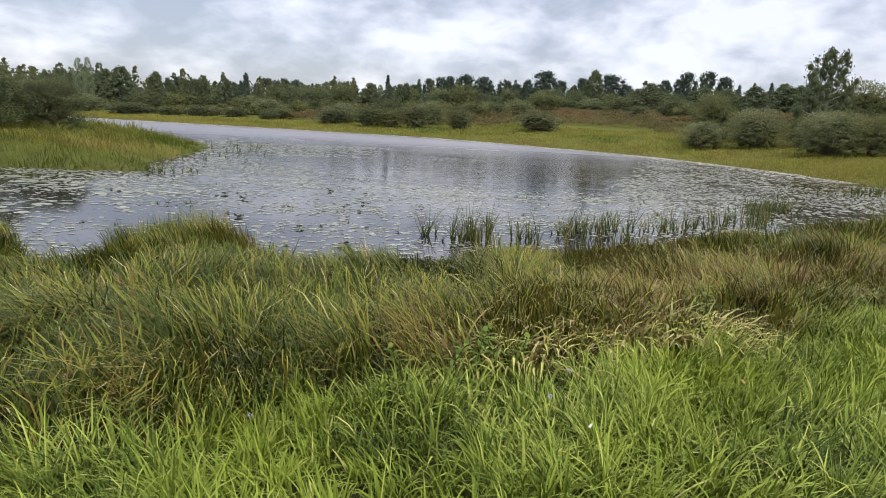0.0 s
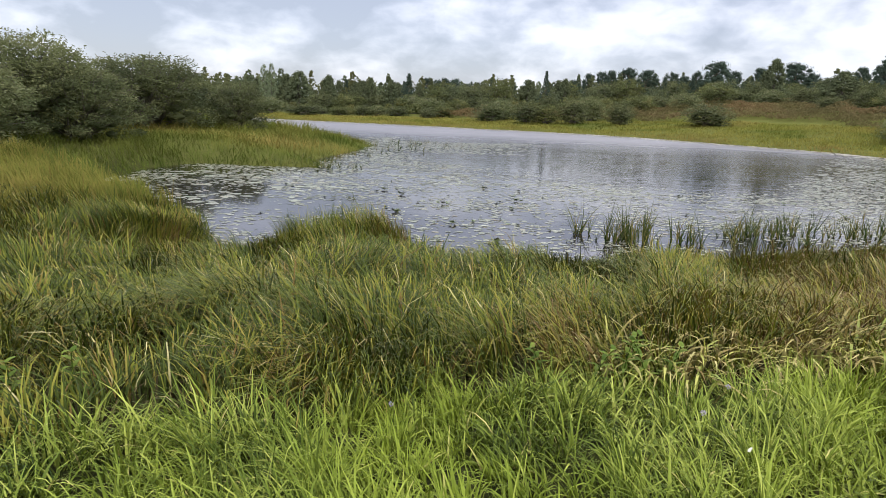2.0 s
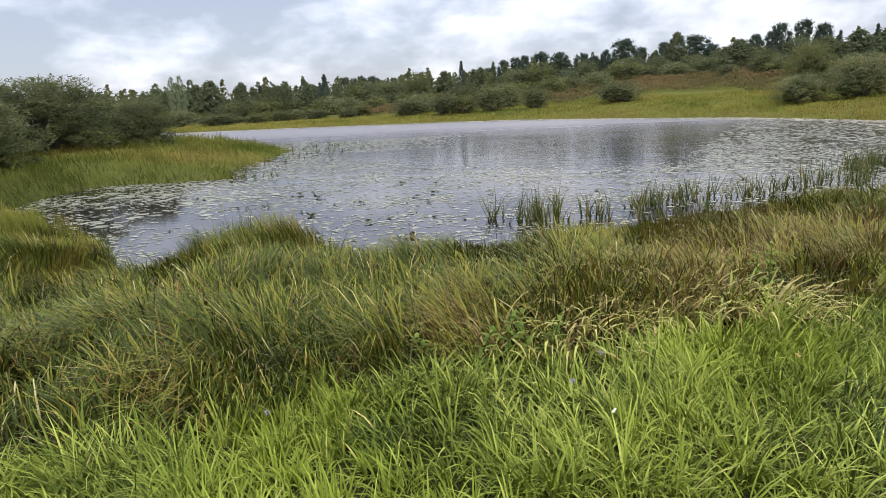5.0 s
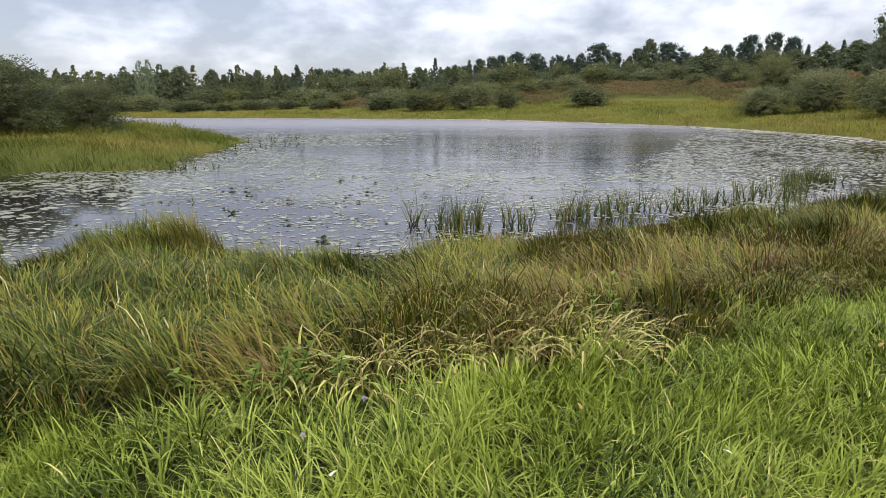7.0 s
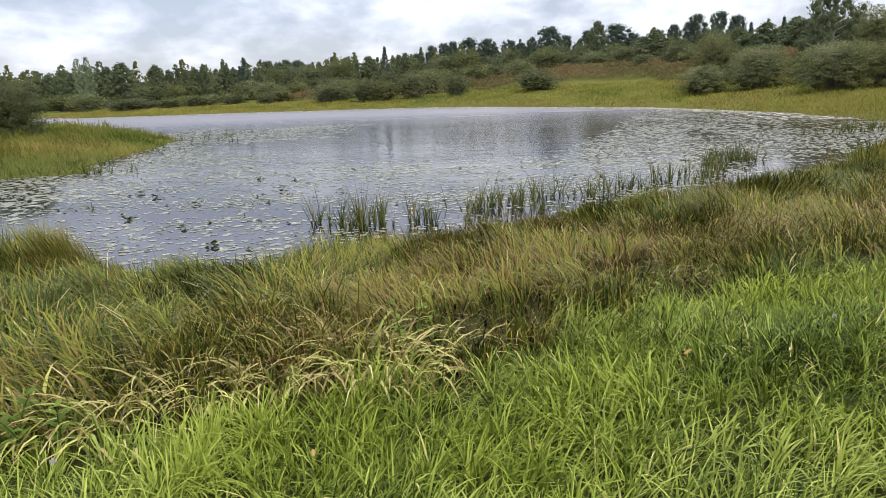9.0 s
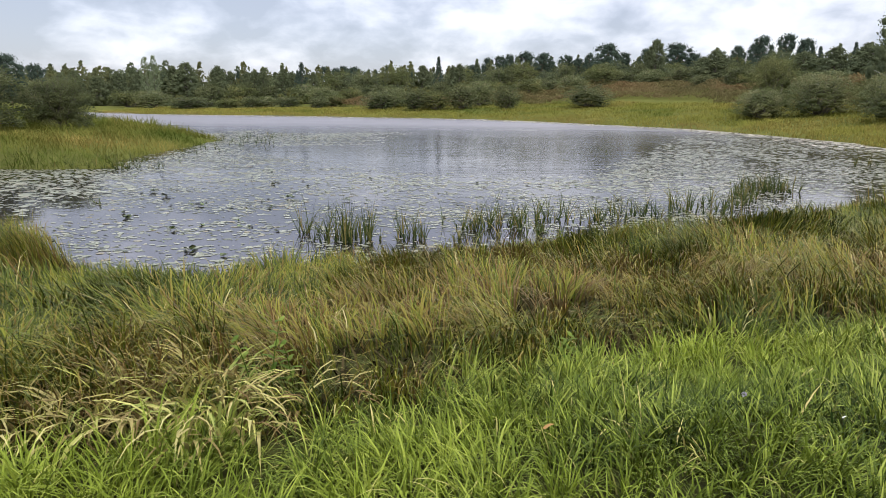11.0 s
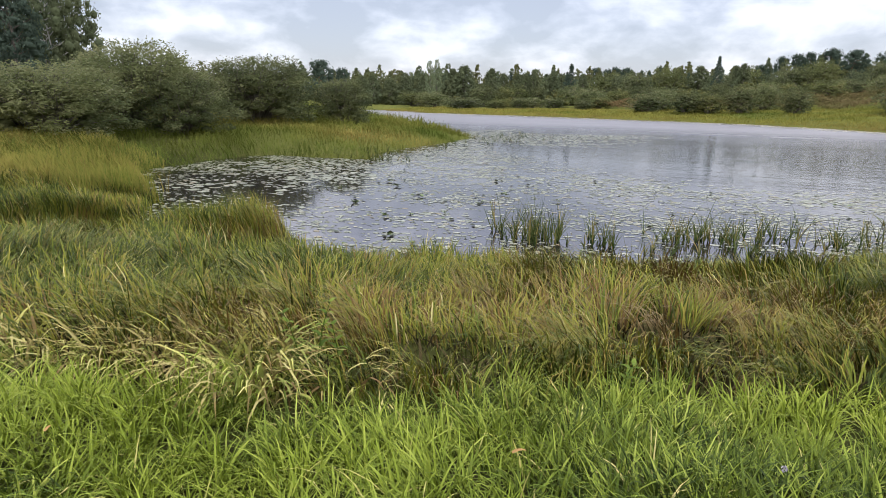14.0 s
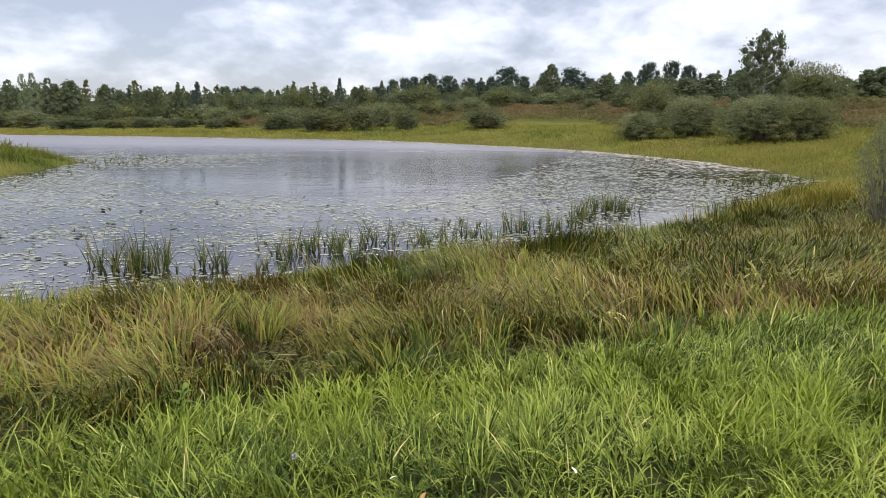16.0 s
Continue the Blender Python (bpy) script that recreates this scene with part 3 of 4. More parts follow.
stuff("bright_sedge", [outer_sedge(-22, -8.5, 2, 16, 7.0, 0.12)], SHORE_GRASS, "yellow-green sedge beside the small inlet", "sedge")


def tussock_thing(x, y, count, spread, tall, dry, label):
    """A large tussock: several tufts of leaves side by side on one stool."""
    thing = tagged(new("sedge_tussock"), label, "sedge tussock", "sedge tussocks at the water's edge")
    base = np.array([x, y, float(ground(x, y))])
    thing.location = base
    for k in range(6):
        turn, far = k * 1.05 + rng.uniform(-0.3, 0.3), 0.55 * spread * (k > 0)
        verts, tris, uvs = tussocks(np.array([x + far * math.cos(turn)]), np.array([y + far * math.sin(turn)]), count // 6, spread * 0.6, np.array([tall * rng.uniform(0.85, 1.1)]), 0.008, 1.2, dry)
        part("leaf_tuft", triangles("leaf_tuft", verts - base, tris, uvs, SEDGE), thing)


for x, y, spread, tall, dry in ((-4.8, 9.5, 0.35, 0.6, -0.04), (-4.35, 9.9, 0.35, 0.7, -0.02), (-3.8, 10.2, 0.4, 0.74, 0.08), (-3.35, 9.95, 0.4, 0.72, 0.06), (-3.2, 9.5, 0.4, 0.55, -0.05), (5.9, 9.3, 0.45, 0.8, -0.1), (5.5, 7.8, 0.4, 0.8, -0.08), (3.7, 6.0, 0.3, 0.65, -0.06), (6.6, 7.9, 0.4, 0.7, 0.0)):
    tussock_thing(x, y, 420, spread, tall, dry, "brownish green sedge tussock at the water's edge" if dry > 0.1 else "thick dull green sedge tussock on the bank")


def straw_clump(x, y, count, size):
    angle = rng.uniform(0, 2 * np.pi, count)
    far = 0.3 * np.sqrt(rng.random(count))
    px, py = x + far * np.cos(angle), y + far * np.sin(angle)
    m = blades(np.stack([px, py, ground(px, py)], 1), np.arctan2(np.sin(angle) - 0.9, np.cos(angle) + 0.3) + rng.normal(0, 0.5, count), size * rng.uniform(0.6, 1.1, count), rng.uniform(0.013, 0.029, count),
               rng.uniform(0.05, 0.6, count), rng.uniform(1.2, 2.8, count), rng.random(count), 5)
    tagged(new("dry_grass_clump", triangles("dry_grass_clump", *m, STRAW)), "straw-yellow withered grass clump bent over in the sedge", "dry grass", "withered grass clumps")


for x, y, count, size in ((1.9, 4.75, 80, 0.56), (2.1, 4.55, 90, 0.54), (1.6, 4.62, 80, 0.54), (1.3, 4.45, 70, 0.5), (0.95, 4.35, 55, 0.46), (0.6, 4.02, 55, 0.44), (0.82, 3.95, 26, 0.42), (0.22, 3.98, 40, 0.42), (2.45, 4.95, 40, 0.46), (1.75, 5.1, 50, 0.52), (9.2, 8.6, 80, 0.6), (10.0, 9.2, 70, 0.6), (6.9, 7.9, 35, 0.5)):
    straw_clump(x, y, count, size)


def herb(x, y, tall):
    """A nettle-like herb: an upright stem with pairs of toothed leaves."""
    base = Vector((x, y, float(ground(x, y))))
    thing = tagged(new("leafy_herb"), "fresh green leafy herb growing among the sedge", "herb", "leafy herbs")
    thing.location = base
    bendx, bendy = rng.uniform(-0.12, 0.12, 2)
    zs = np.linspace(0, tall, 8)
    pts = np.stack([bendx * (zs / tall) ** 2, bendy * (zs / tall) ** 2, zs], 1)
    part("stem", triangles("stem", *tube(pts, np.linspace(0.006, 0.002, 8), 5), HERB), thing)
    for k in range(2, 8):
        for side in (0, 1):
            turn = k * 1.57 + side * math.pi + rng.uniform(-0.3, 0.3)
            size = 0.115 * (1.15 - 0.08 * k)
            m = blades(pts[k:k + 1], np.array([turn]), np.array([size]), np.array([0.032]), np.array([1.0]), np.array([1.1]), rng.random(1), 4, 0.1)
            part("leaf", triangles("leaf", *m, HERB), thing)


for x, y, tall in ((0.28, 3.62, 0.36), (0.12, 3.58, 0.32), (0.42, 3.72, 0.34), (0.56, 3.78, 0.3), (0.32, 3.8, 0.3), (2.15, 4.95, 0.45), (2.25, 5.0, 0.5), (2.35, 5.1, 0.36), (-0.2, 3.6, 0.28), (-2.6, 2.55, 0.34), (-2.85, 2.4, 0.3), (4.0, 5.8, 0.26)):
    herb(x, y, tall)


def clover(x, y, tall):
    """A clover head: many narrow petals on a thin stalk."""
    thing = tagged(new("clover_flower"), "small pale mauve clover head in the grass", "flower", "clover heads")
    thing.location = (x, y, float(ground(x, y)))
    part("stalk", triangles("stalk", *limb((0, 0, 0), (0.01, 0.0, tall), 0.0018, 0.0014, rows=4, sides=4), HERB), thing)
    count = 40
    way = rng.normal(size=(count, 3)) + [0, 0, 0.5]
    way /= np.linalg.norm(way, axis=1, keepdims=True)
    m = leaves(np.array([0.01, 0, tall]) + way * 0.011, np.full(count, 0.012), np.full(count, 0.005), rng.random(count), 0, way * 3)
    part("flower_head", triangles("flower_head", *m, WHITE_PETAL), thing)


for x, y, tall in ((0.62, 2.95, 0.24), (0.8, 3.37, 0.22), (-0.83, 2.63, 0.2), (4.9, 4.9, 0.2)):
    clover(x, y, tall)


def fallen_leaf(x, y, lift, size, turn, mat, label):
    m = blades(np.zeros((1, 3)), np.array([turn]), np.array([size]), np.array([size * 0.28]), np.array([1.0]), np.array([1.3]), rng.random(1), 5, 0.2)
    ob = tagged(new("curled_leaf", triangles("curled_leaf", *m, mat)), label, "leaf", "curled leaves in the grass")
    ob.location = (x, y, float(ground(x, y)) + lift)


for x, y, size, turn in ((0.8, 2.76, 0.05, 1.0), (6.2, 4.8, 0.05, 2.0), (5.36, 4.8, 0.04, 0.4), (2.5, 3.1, 0.045, 2.6)):
    fallen_leaf(x, y, 0.17, size, turn, PALE_LEAF, "curled whitish dead leaf lying on the grass")
for x, y, size, turn in ((3.85, 4.5, 0.08, 0.6), (1.9, 3.5, 0.06, 1.9), (5.5, 4.6, 0.08, 1.2)):
    fallen_leaf(x, y, 0.17, size, turn, RUST_LEAF, "rust-coloured withered leaf lying on the grass")


# ---------------------------------------------------------------- marsh grass of the left bank and the far shore
def cover(x0, x1, y0, y1, per, test, tall, thin, droop, seed, base_chance=0.45, rows=3, lump_size=1.5, banded=False, tip=0.0):
    x, y = scatter(x0, x1, y0, y1, per)
    d = shore_distance(x, y)
    keep = test(x, y, d)
    x, y, d = x[keep], y[keep], d[keep]
    lump = drift(x, y, lump_size, seed)
    count = len(x)
    size = tall * (0.38 + 1.0 * lump) * rng.uniform(0.7, 1.15, count)
    # browner along the wet edge, freshest a few metres up the bank
    band = 0.22 * (1 - fade(d, 0.5, 3.5)) - 0.12 * fade(d, 3, 7) * (1 - fade(d, 9, 14)) if banded else 0.0
    chance = np.clip(base_chance + band + rng.normal(0, 0.07, count) + 0.5 * (drift(x, y, 3.0, seed + 1) - 0.5) + 0.5 * (drift(x, y, 9.0, seed + 3) - 0.5) + tip * fade(y, 19, 29), 0, 1)
    root = np.stack([x, y, ground(x, y) - 0.03], 1)
    return blades(root, wind(x, y, seed + 2) + rng.normal(0, 1.0, count), size, thin * rng.uniform(0.6, 1.3, count), rng.uniform(0.0, 0.35, count),
                  rng.uniform(0.3, 1.4, count) * droop, chance, rows)


left_bank = lambda x, y, d: (beyond(x, y) < 0.5) & (d > -0.3) & (d < 14) & (x < -9.3 - 0 * y) & ((y > 13) | (x < -14))
stuff("marsh_grass", [cover(-32, -9, 11, 42, 70, left_bank, 0.72, 0.020, 2.4, 41, 0.25, 3, 1.5, False, 0.46), cover(-62, -14, 38, 82, 14, lambda x, y, d: (d > 0) & (d < 14) & (beyond(x, y) < 0.5), 0.8, 0.06, 1.0, 42, 0.55)],
      MARSH, "yellow-green tall marsh grass on the spit", "marsh grass")
far_bank = lambda x, y, d: (beyond(x, y) > 0.5) & (d > -0.2) & (d < 20 + 5 * (drift(x, y, 5.0, 44) - 0.5))
stuff("shore_grass", [cover(-60, 50, 20, 110, 24, far_bank, 0.5, 0.06, 2.4, 43, 0.52, 2, 2.2, True), cover(14, 34, 22, 48, 40, far_bank, 0.62, 0.024, 2.4, 46, 0.48, 2)],
      SHORE_GRASS, "olive and yellow-green grass along the far shore", "shore grass")
brown_hill = lambda x, y, d: (beyond(x, y) > 0.5) & (d > 15 + 8 * drift(x, y, 6.0, 47)) & (d < 50) & (x > -30)


def withered_herbs():
    """Waist-high dead herbs in rounded drifts."""
    x, y = scatter(-30, 62, 30, 115, 23)
    keep = brown_hill(x, y, shore_distance(x, y))
    x, y = x[keep], y[keep]
    count = len(x)
    mound = 0.25 + 1.3 * drift(x, y, 2.6, 48) * (0.5 + drift(x, y, 7.0, 50))
    tone = 0.45 + 0.9 * (drift(x, y, 5.0, 49) - 0.5)
    spots = np.stack([x, y, ground(x, y) + mound * (1 - 0.6 * rng.random(count) ** 2)], 1)
    length = rng.uniform(0.2, 0.48, count)
    return leaves(spots, length, length * 0.5, np.clip(tone + rng.normal(0, 0.08, count), 0, 1), -0.6)


stuff("withered_herbs", [withered_herbs()], BROWN, "rusty brown withered herbs on the far slope", "withered herbs")


# ---------------------------------------------------------------- reeds in the water
def reed_shoot():
    """One bulrush shoot a metre tall: a short stem that sheathes its long upright leaves."""
    count = 6
    stem = limb((0, 0, -0.1), (0, 0, 0.2), 0.010, 0.007, rows=3, sides=4)
    heading = np.arange(count) * np.pi + rng.normal(0, 0.5, count)
    root = np.stack([0.006 * np.cos(heading), 0.006 * np.sin(heading), np.full(count, 0.02)], 1)
    leaf = blades(root, heading, rng.uniform(0.55, 1.05, count), rng.uniform(0.009, 0.018, count), rng.uniform(0.0, 0.25, count), rng.uniform(0.0, 0.7, count) * rng.choice([0.5, 1.4, 3.2], count), rng.random(count) ** 0.95, 6)
    return triangles("reed", *joined([stem, leaf]), REED)


SHOOTS = [reed_shoot() for _ in range(12)]


def reed_clump(x, y, count, wide, deep, tall, label="upright green bulrush leaves standing in shallow water"):
    thing = tagged(new("reed_clump"), label, "reeds", "reed clumps in the pond")
    thing.location = (x, y, 0)
    for _ in range(max(4, count * 10 // 36)):
        ob = part("reed", SHOOTS[rng.integers(len(SHOOTS))], thing)
        size = tall * rng.uniform(0.4, 1.02)
        turn, far = rng.uniform(0, 6.3), 1.25 * rng.random() ** 0.7
        ob.matrix_basis = Matrix.LocRotScale((wide * far * math.cos(turn), deep * far * math.sin(turn), -0.02), Euler((rng.normal(0, 0.12), rng.normal(0, 0.12), rng.uniform(0, 6.3))), (1.1, 1.1, size))


for x, y, count, wide, deep, tall in ((0.6, 12.6, 170, 0.5, 0.35, 0.95), (-0.3, 13.1, 26, 0.14, 0.2, 0.95), (1.7, 12.9, 60, 0.3, 0.3, 0.75), (2.5, 14.0, 55, 0.4, 0.35, 0.75), (3.3, 14.4, 100, 0.5, 0.35, 0.82), (4.4, 15.1, 60, 0.5, 0.45, 0.75),
                                      (5.3, 15.1, 60, 0.5, 0.4, 0.65), (6.4, 15.7, 90, 0.7, 0.45, 0.72), (7.7, 16.6, 90, 0.7, 0.45, 0.78), (8.9, 17.8, 60, 0.7, 0.5, 0.7), (4.0, 13.7, 40, 0.5, 0.3, 0.6), (2.9, 12.9, 30, 0.4, 0.3, 0.5),
                                      (-11.2, 22.6, 120, 1.4, 0.5, 0.6), (-12.0, 24.8, 90, 0.8, 1.0, 0.6), (-9.8, 23.0, 30, 0.8, 0.4, 0.45), (-6.6, 15.5, 16, 0.3, 0.2, 0.3), (-11.0, 35.0, 60, 1.5, 2.0, 0.55), (-11.8, 30.5, 50, 0.9, 1.6, 0.5), (-12.6, 38.5, 60, 1.6, 1.4, 0.6), (-12.2, 42.0, 40, 1.8, 1.2, 0.5), (-10.4, 40.0, 30, 1.5, 1.5, 0.4), (9.6, 16.6, 30, 0.3, 0.3, 0.6), (6.3, 18.0, 16, 0.5, 0.5, 0.35)):
    reed_clump(x, y, count, wide, deep, tall)
for x, y, count, wide, deep, tall in ((10.6, 20.6, 200, 0.7, 0.5, 0.75), (9.6, 19.2, 90, 0.4, 0.5, 0.7), (18.5, 28.5, 140, 1.6, 0.8, 0.7), (20.8, 30.5, 120, 1.2, 1.0, 0.6)):
    reed_clump(x, y, count, wide, deep, tall, "yellow-green sweet flag tuft standing in the water")


# ---------------------------------------------------------------- water lilies
def pads(x, y, radius, chance, lift=0.012, tilt=0.05):
    """Notched round floating leaves."""
    count, sides = len(x), 6
    turn = rng.uniform(0, 2 * np.pi, count)
    a = np.linspace(0.22, 2 * np.pi - 0.22, sides)[None] + turn[:, None]
    tx, ty = rng.normal(0, tilt, (2, count))
    r = radius[:, None] * rng.uniform(0.74, 1.12, (count, sides))
    dx, dy = r * np.cos(a) * 1.18, r * np.sin(a)
    rim = np.stack([x[:, None] + dx, y[:, None] + dy, lift + np.abs(tx[:, None] * dx + ty[:, None] * dy)], -1)
    mid = np.stack([x, y, np.full(count, lift * 0.7)], -1)[:, None]
    verts = np.concatenate([mid, rim], 1).reshape(-1, 3)
    one = np.array([(0, k, k + 1) for k in range(1, sides)])
    tris = (np.arange(count)[:, None, None] * (sides + 1) + one[None]).reshape(-1, 3)
    return verts, tris, np.repeat(np.stack([chance, np.zeros(count)], 1), sides + 1, 0)


def pad_density(x, y):
    edge = np.interp(x, [-16, -12, -9, -5, -2, 1, 4, 6, 8.5, 13, 17, 20], [50, 38, 30, 27, 24.5, 23, 22.5, 24, 31, 44, 53, 55])
    d = -shore_distance(x, y)
    dense = 1.0 - fade(y - edge, -3.0, 1.0)
    # a second belt that reaches out from the end of the spit
    belt = fade(y - np.interp(x, [-15, -6], [32, 35]), -1, 2) * (1 - fade(y - np.interp(x, [-16, -6], [44, 49]), -2, 1)) * (1 - fade(x, -8, -3.5))
    dense = np.maximum(dense, belt)
    patchy = fade(drift(x, y, 2.2, 51) * 0.5 + drift(x, y, 0.6, 52) * 0.5, 0.24, 0.56)
    dense = dense * np.maximum(0.16 + 0.84 * patchy, 0.36 * fade(x, 8, 12) * fade(d, 0.3, 1.5))
    for sx, sy, wx, wy, gain in ((-7.4, 13.3, 3.0, 1.4, 0.95), (-3.2, 14.3, 3.6, 0.7, 0.65), (13.6, 20.6, 2.2, 0.8, 0.95), (2.5, 13.0, 2.5, 0.9, 0.85), (-1.0, 12.5, 1.0, 1.0, 0.3), (-10.5, 15.6, 2.4, 2.0, 0.55), (8, 17.5, 1.5, 1, 0.7)):
        dense = dense * (1 - gain * np.exp(-((x - sx) / wx) ** 2 - ((y - sy) / wy) ** 2))
    dense = dense * (1 - 0.25 * fade(x, 7, 11))
    return np.where(d < 0.05, 0, dense)


PADS = []
for _ in range(10):
    one = np.zeros(1)
    PADS.append(triangles("lily_pad", *pads(one, one, np.ones(1), rng.random(1), 0.0, 0.03), PAD))


def lily_field():
    pieces, single = [], 260
    for x0, x1, y0, y1, per, lo, hi in ((-16, 16, 9, 15, 66, 0.02, 0.082), (-16, 18, 15, 20, 95, 0.022, 0.075), (-16, 24, 20, 30, 92, 0.03, 0.09), (-18, 24, 30, 55, 34, 0.06, 0.13), (-14.5, -7, 13, 19.5, 9, 0.08, 0.18)):
        x, y = scatter(x0, x1, y0, y1, per)
        keep = rng.random(len(x)) < pad_density(x, y)
        x, y = x[keep], y[keep]
        radius = lo + (hi - lo) * rng.random(len(x)) ** 1.6
        if single:
            # the leaves nearest to the bank float as things of their own
            order = np.argsort(np.hypot(x - 2, y - 3))
            for k in order[:single]:
                ob = tagged(new("lily_pad", PADS[k % len(PADS)]), "pale green notched lily pad floating near the bank", "lily pad", "lily pads near the bank")
                ob.matrix_basis = Matrix.LocRotScale((x[k], y[k], 0.005), Euler((0, 0, rng.uniform(0, 6.3))), (radius[k],) * 3)
            x, y, radius, single = x[order[single:]], y[order[single:]], radius[order[single:]], 0
        pieces.append(pads(x, y, radius, rng.random(len(x)), 0.004, 0.02))
    return pieces


def specks():
    x, y = scatter(-15, 14, 9, 20, 34)
    keep = (shore_distance(x, y) < -0.05) & (rng.random(len(x)) < fade(drift(x, y, 1.2, 55) * 0.5 + drift(x, y, 0.4, 56) * 0.5, 0.3, 0.8))
    x, y = x[keep], y[keep]
    return pads(x, y, rng.uniform(0.008, 0.028, len(x)), rng.random(len(x)), 0.006, 0.1)


stuff("floating_bits", [specks()], PAD_DARK, "small dark bits of leaf floating on the pond", "floating leaves")
stuff("lily_pads", lily_field(), PAD, "pale green lily pads floating on the pond", "lily pads")


def pale_rim():
    x, y = scatter(-46, 24, 36, 90, 15)
    d = -shore_distance(x, y)
    keep = (d > 0.0) & (rng.random(len(x)) < 1.05 - d / 3.6) & (beyond(x, y + 6) > 0.9)
    x, y = x[keep], y[keep]
    return [pads(x, y, rng.uniform(0.10, 0.22, len(x)), rng.random(len(x)), 0.015, 0.07)]


stuff("shore_pads", pale_rim(), PAD_PALE, "pale band of lily leaves along the far shore", "lily pads")


def raised_leaves():
    x, y = scatter(-12, 14, 11, 27, 1.8)
    keep = rng.random(len(x)) < pad_density(x, y) * 0.9
    x, y = x[keep], y[keep]
    count = len(x)
    low = pads(x, y, rng.uniform(0.025, 0.065, count), rng.random(count), 0.012, 0.35)
    few = rng.random(count) < 0.2
    x, y, count = x[few], y[few], int(few.sum())
    stalk = blades(np.stack([x, y, np.full(count, -0.02)], 1), rng.uniform(0, 6.3, count), rng.uniform(0.05, 0.12, count), np.full(count, 0.02), rng.uniform(0.1, 0.9, count), rng.uniform(0, 1.5, count), rng.random(count), 3)
    return [low, stalk]


stuff("raised_lily_leaves", raised_leaves(), PAD_DARK, "dark curled lily leaves standing out of the water", "lily leaves")


def dark_clump(x, y, size):
    thing = tagged(new("lily_clump"), "dark clump of crumpled lily leaves above the water", "lily clump", "dark lily clumps")
    thing.location = (x, y, 0.02)
    for _ in range(8):
        one = np.zeros(1)
        ob = part("crumpled_leaf", triangles("crumpled_leaf", *pads(one, one, np.full(1, rng.uniform(0.03, 0.07)), rng.random(1), 0.008, 0.25), PAD_DARK), thing)
        ob.matrix_basis = Matrix.LocRotScale((size * rng.normal(0, 0.5), size * rng.normal(0, 0.4), rng.uniform(0, 0.03)), Euler((rng.normal(0, 0.25), rng.normal(0, 0.25), rng.uniform(0, 6.3))), (1, 1, 1))


for x, y, size in ((-1.75, 11.4, 0.16), (-5.4, 16.9, 0.14), (-6.2, 17.6, 0.12), (-3.9, 15.6, 0.14), (-2.2, 17.2, 0.12), (-0.6, 17.0, 0.12), (-4.6, 14.0, 0.1), (-3.0, 13.0, 0.1)):
    dark_clump(x, y, size)


# ---------------------------------------------------------------- trees and bushes
def crown_reach(kind, z):
    """How far the crown spreads at the height z, as a share of the tree's height and width."""
    if kind == "pine":
        return 0.5 * max(0.0, math.sin(math.pi * min(1.0, max(0.0, (z - 0.22) / 0.84)) ** 0.85)) ** 0.7
    if kind == "tall":
        return 0.5 * min(1.0, 0.7 + z) * min(1.0, 1.6 * (1.02 - z)) ** 0.8
    if kind == "spruce":
        return 0.5 * (1.02 - z) ** 0.85
    if kind == "poplar":
        return 0.5 * max(0.0, math.sin(math.pi * (0.1 + 0.86 * z))) ** 0.8
    if kind == "airy":
        return 0.5 * max(0.0, math.sin(math.pi * (0.16 + 0.8 * z))) ** 0.6
    return 0.5 * min(1.0, 0.5 + 1.5 * z) * min(1.0, 1.35 * (1.03 - z)) ** 0.75


BOUGHS = {  # lowest bough, boughs, leaves on each, leaf length, clump radius, flatness of the clumps
    "pine": (0.28, 54, 72, 0.036, 0.19, 0.46), "spruce": (0.03, 70, 36, 0.038, 0.13, 0.24), "poplar": (0.06, 52, 50, 0.036, 0.2, 0.42),
    "airy": (0.05, 110, 80, 0.028, 0.14, 0.75), "tall": (0.04, 100, 70, 0.034, 0.15, 0.36), "broad": (0.02, 84, 46, 0.04, 0.17, 0.75)}


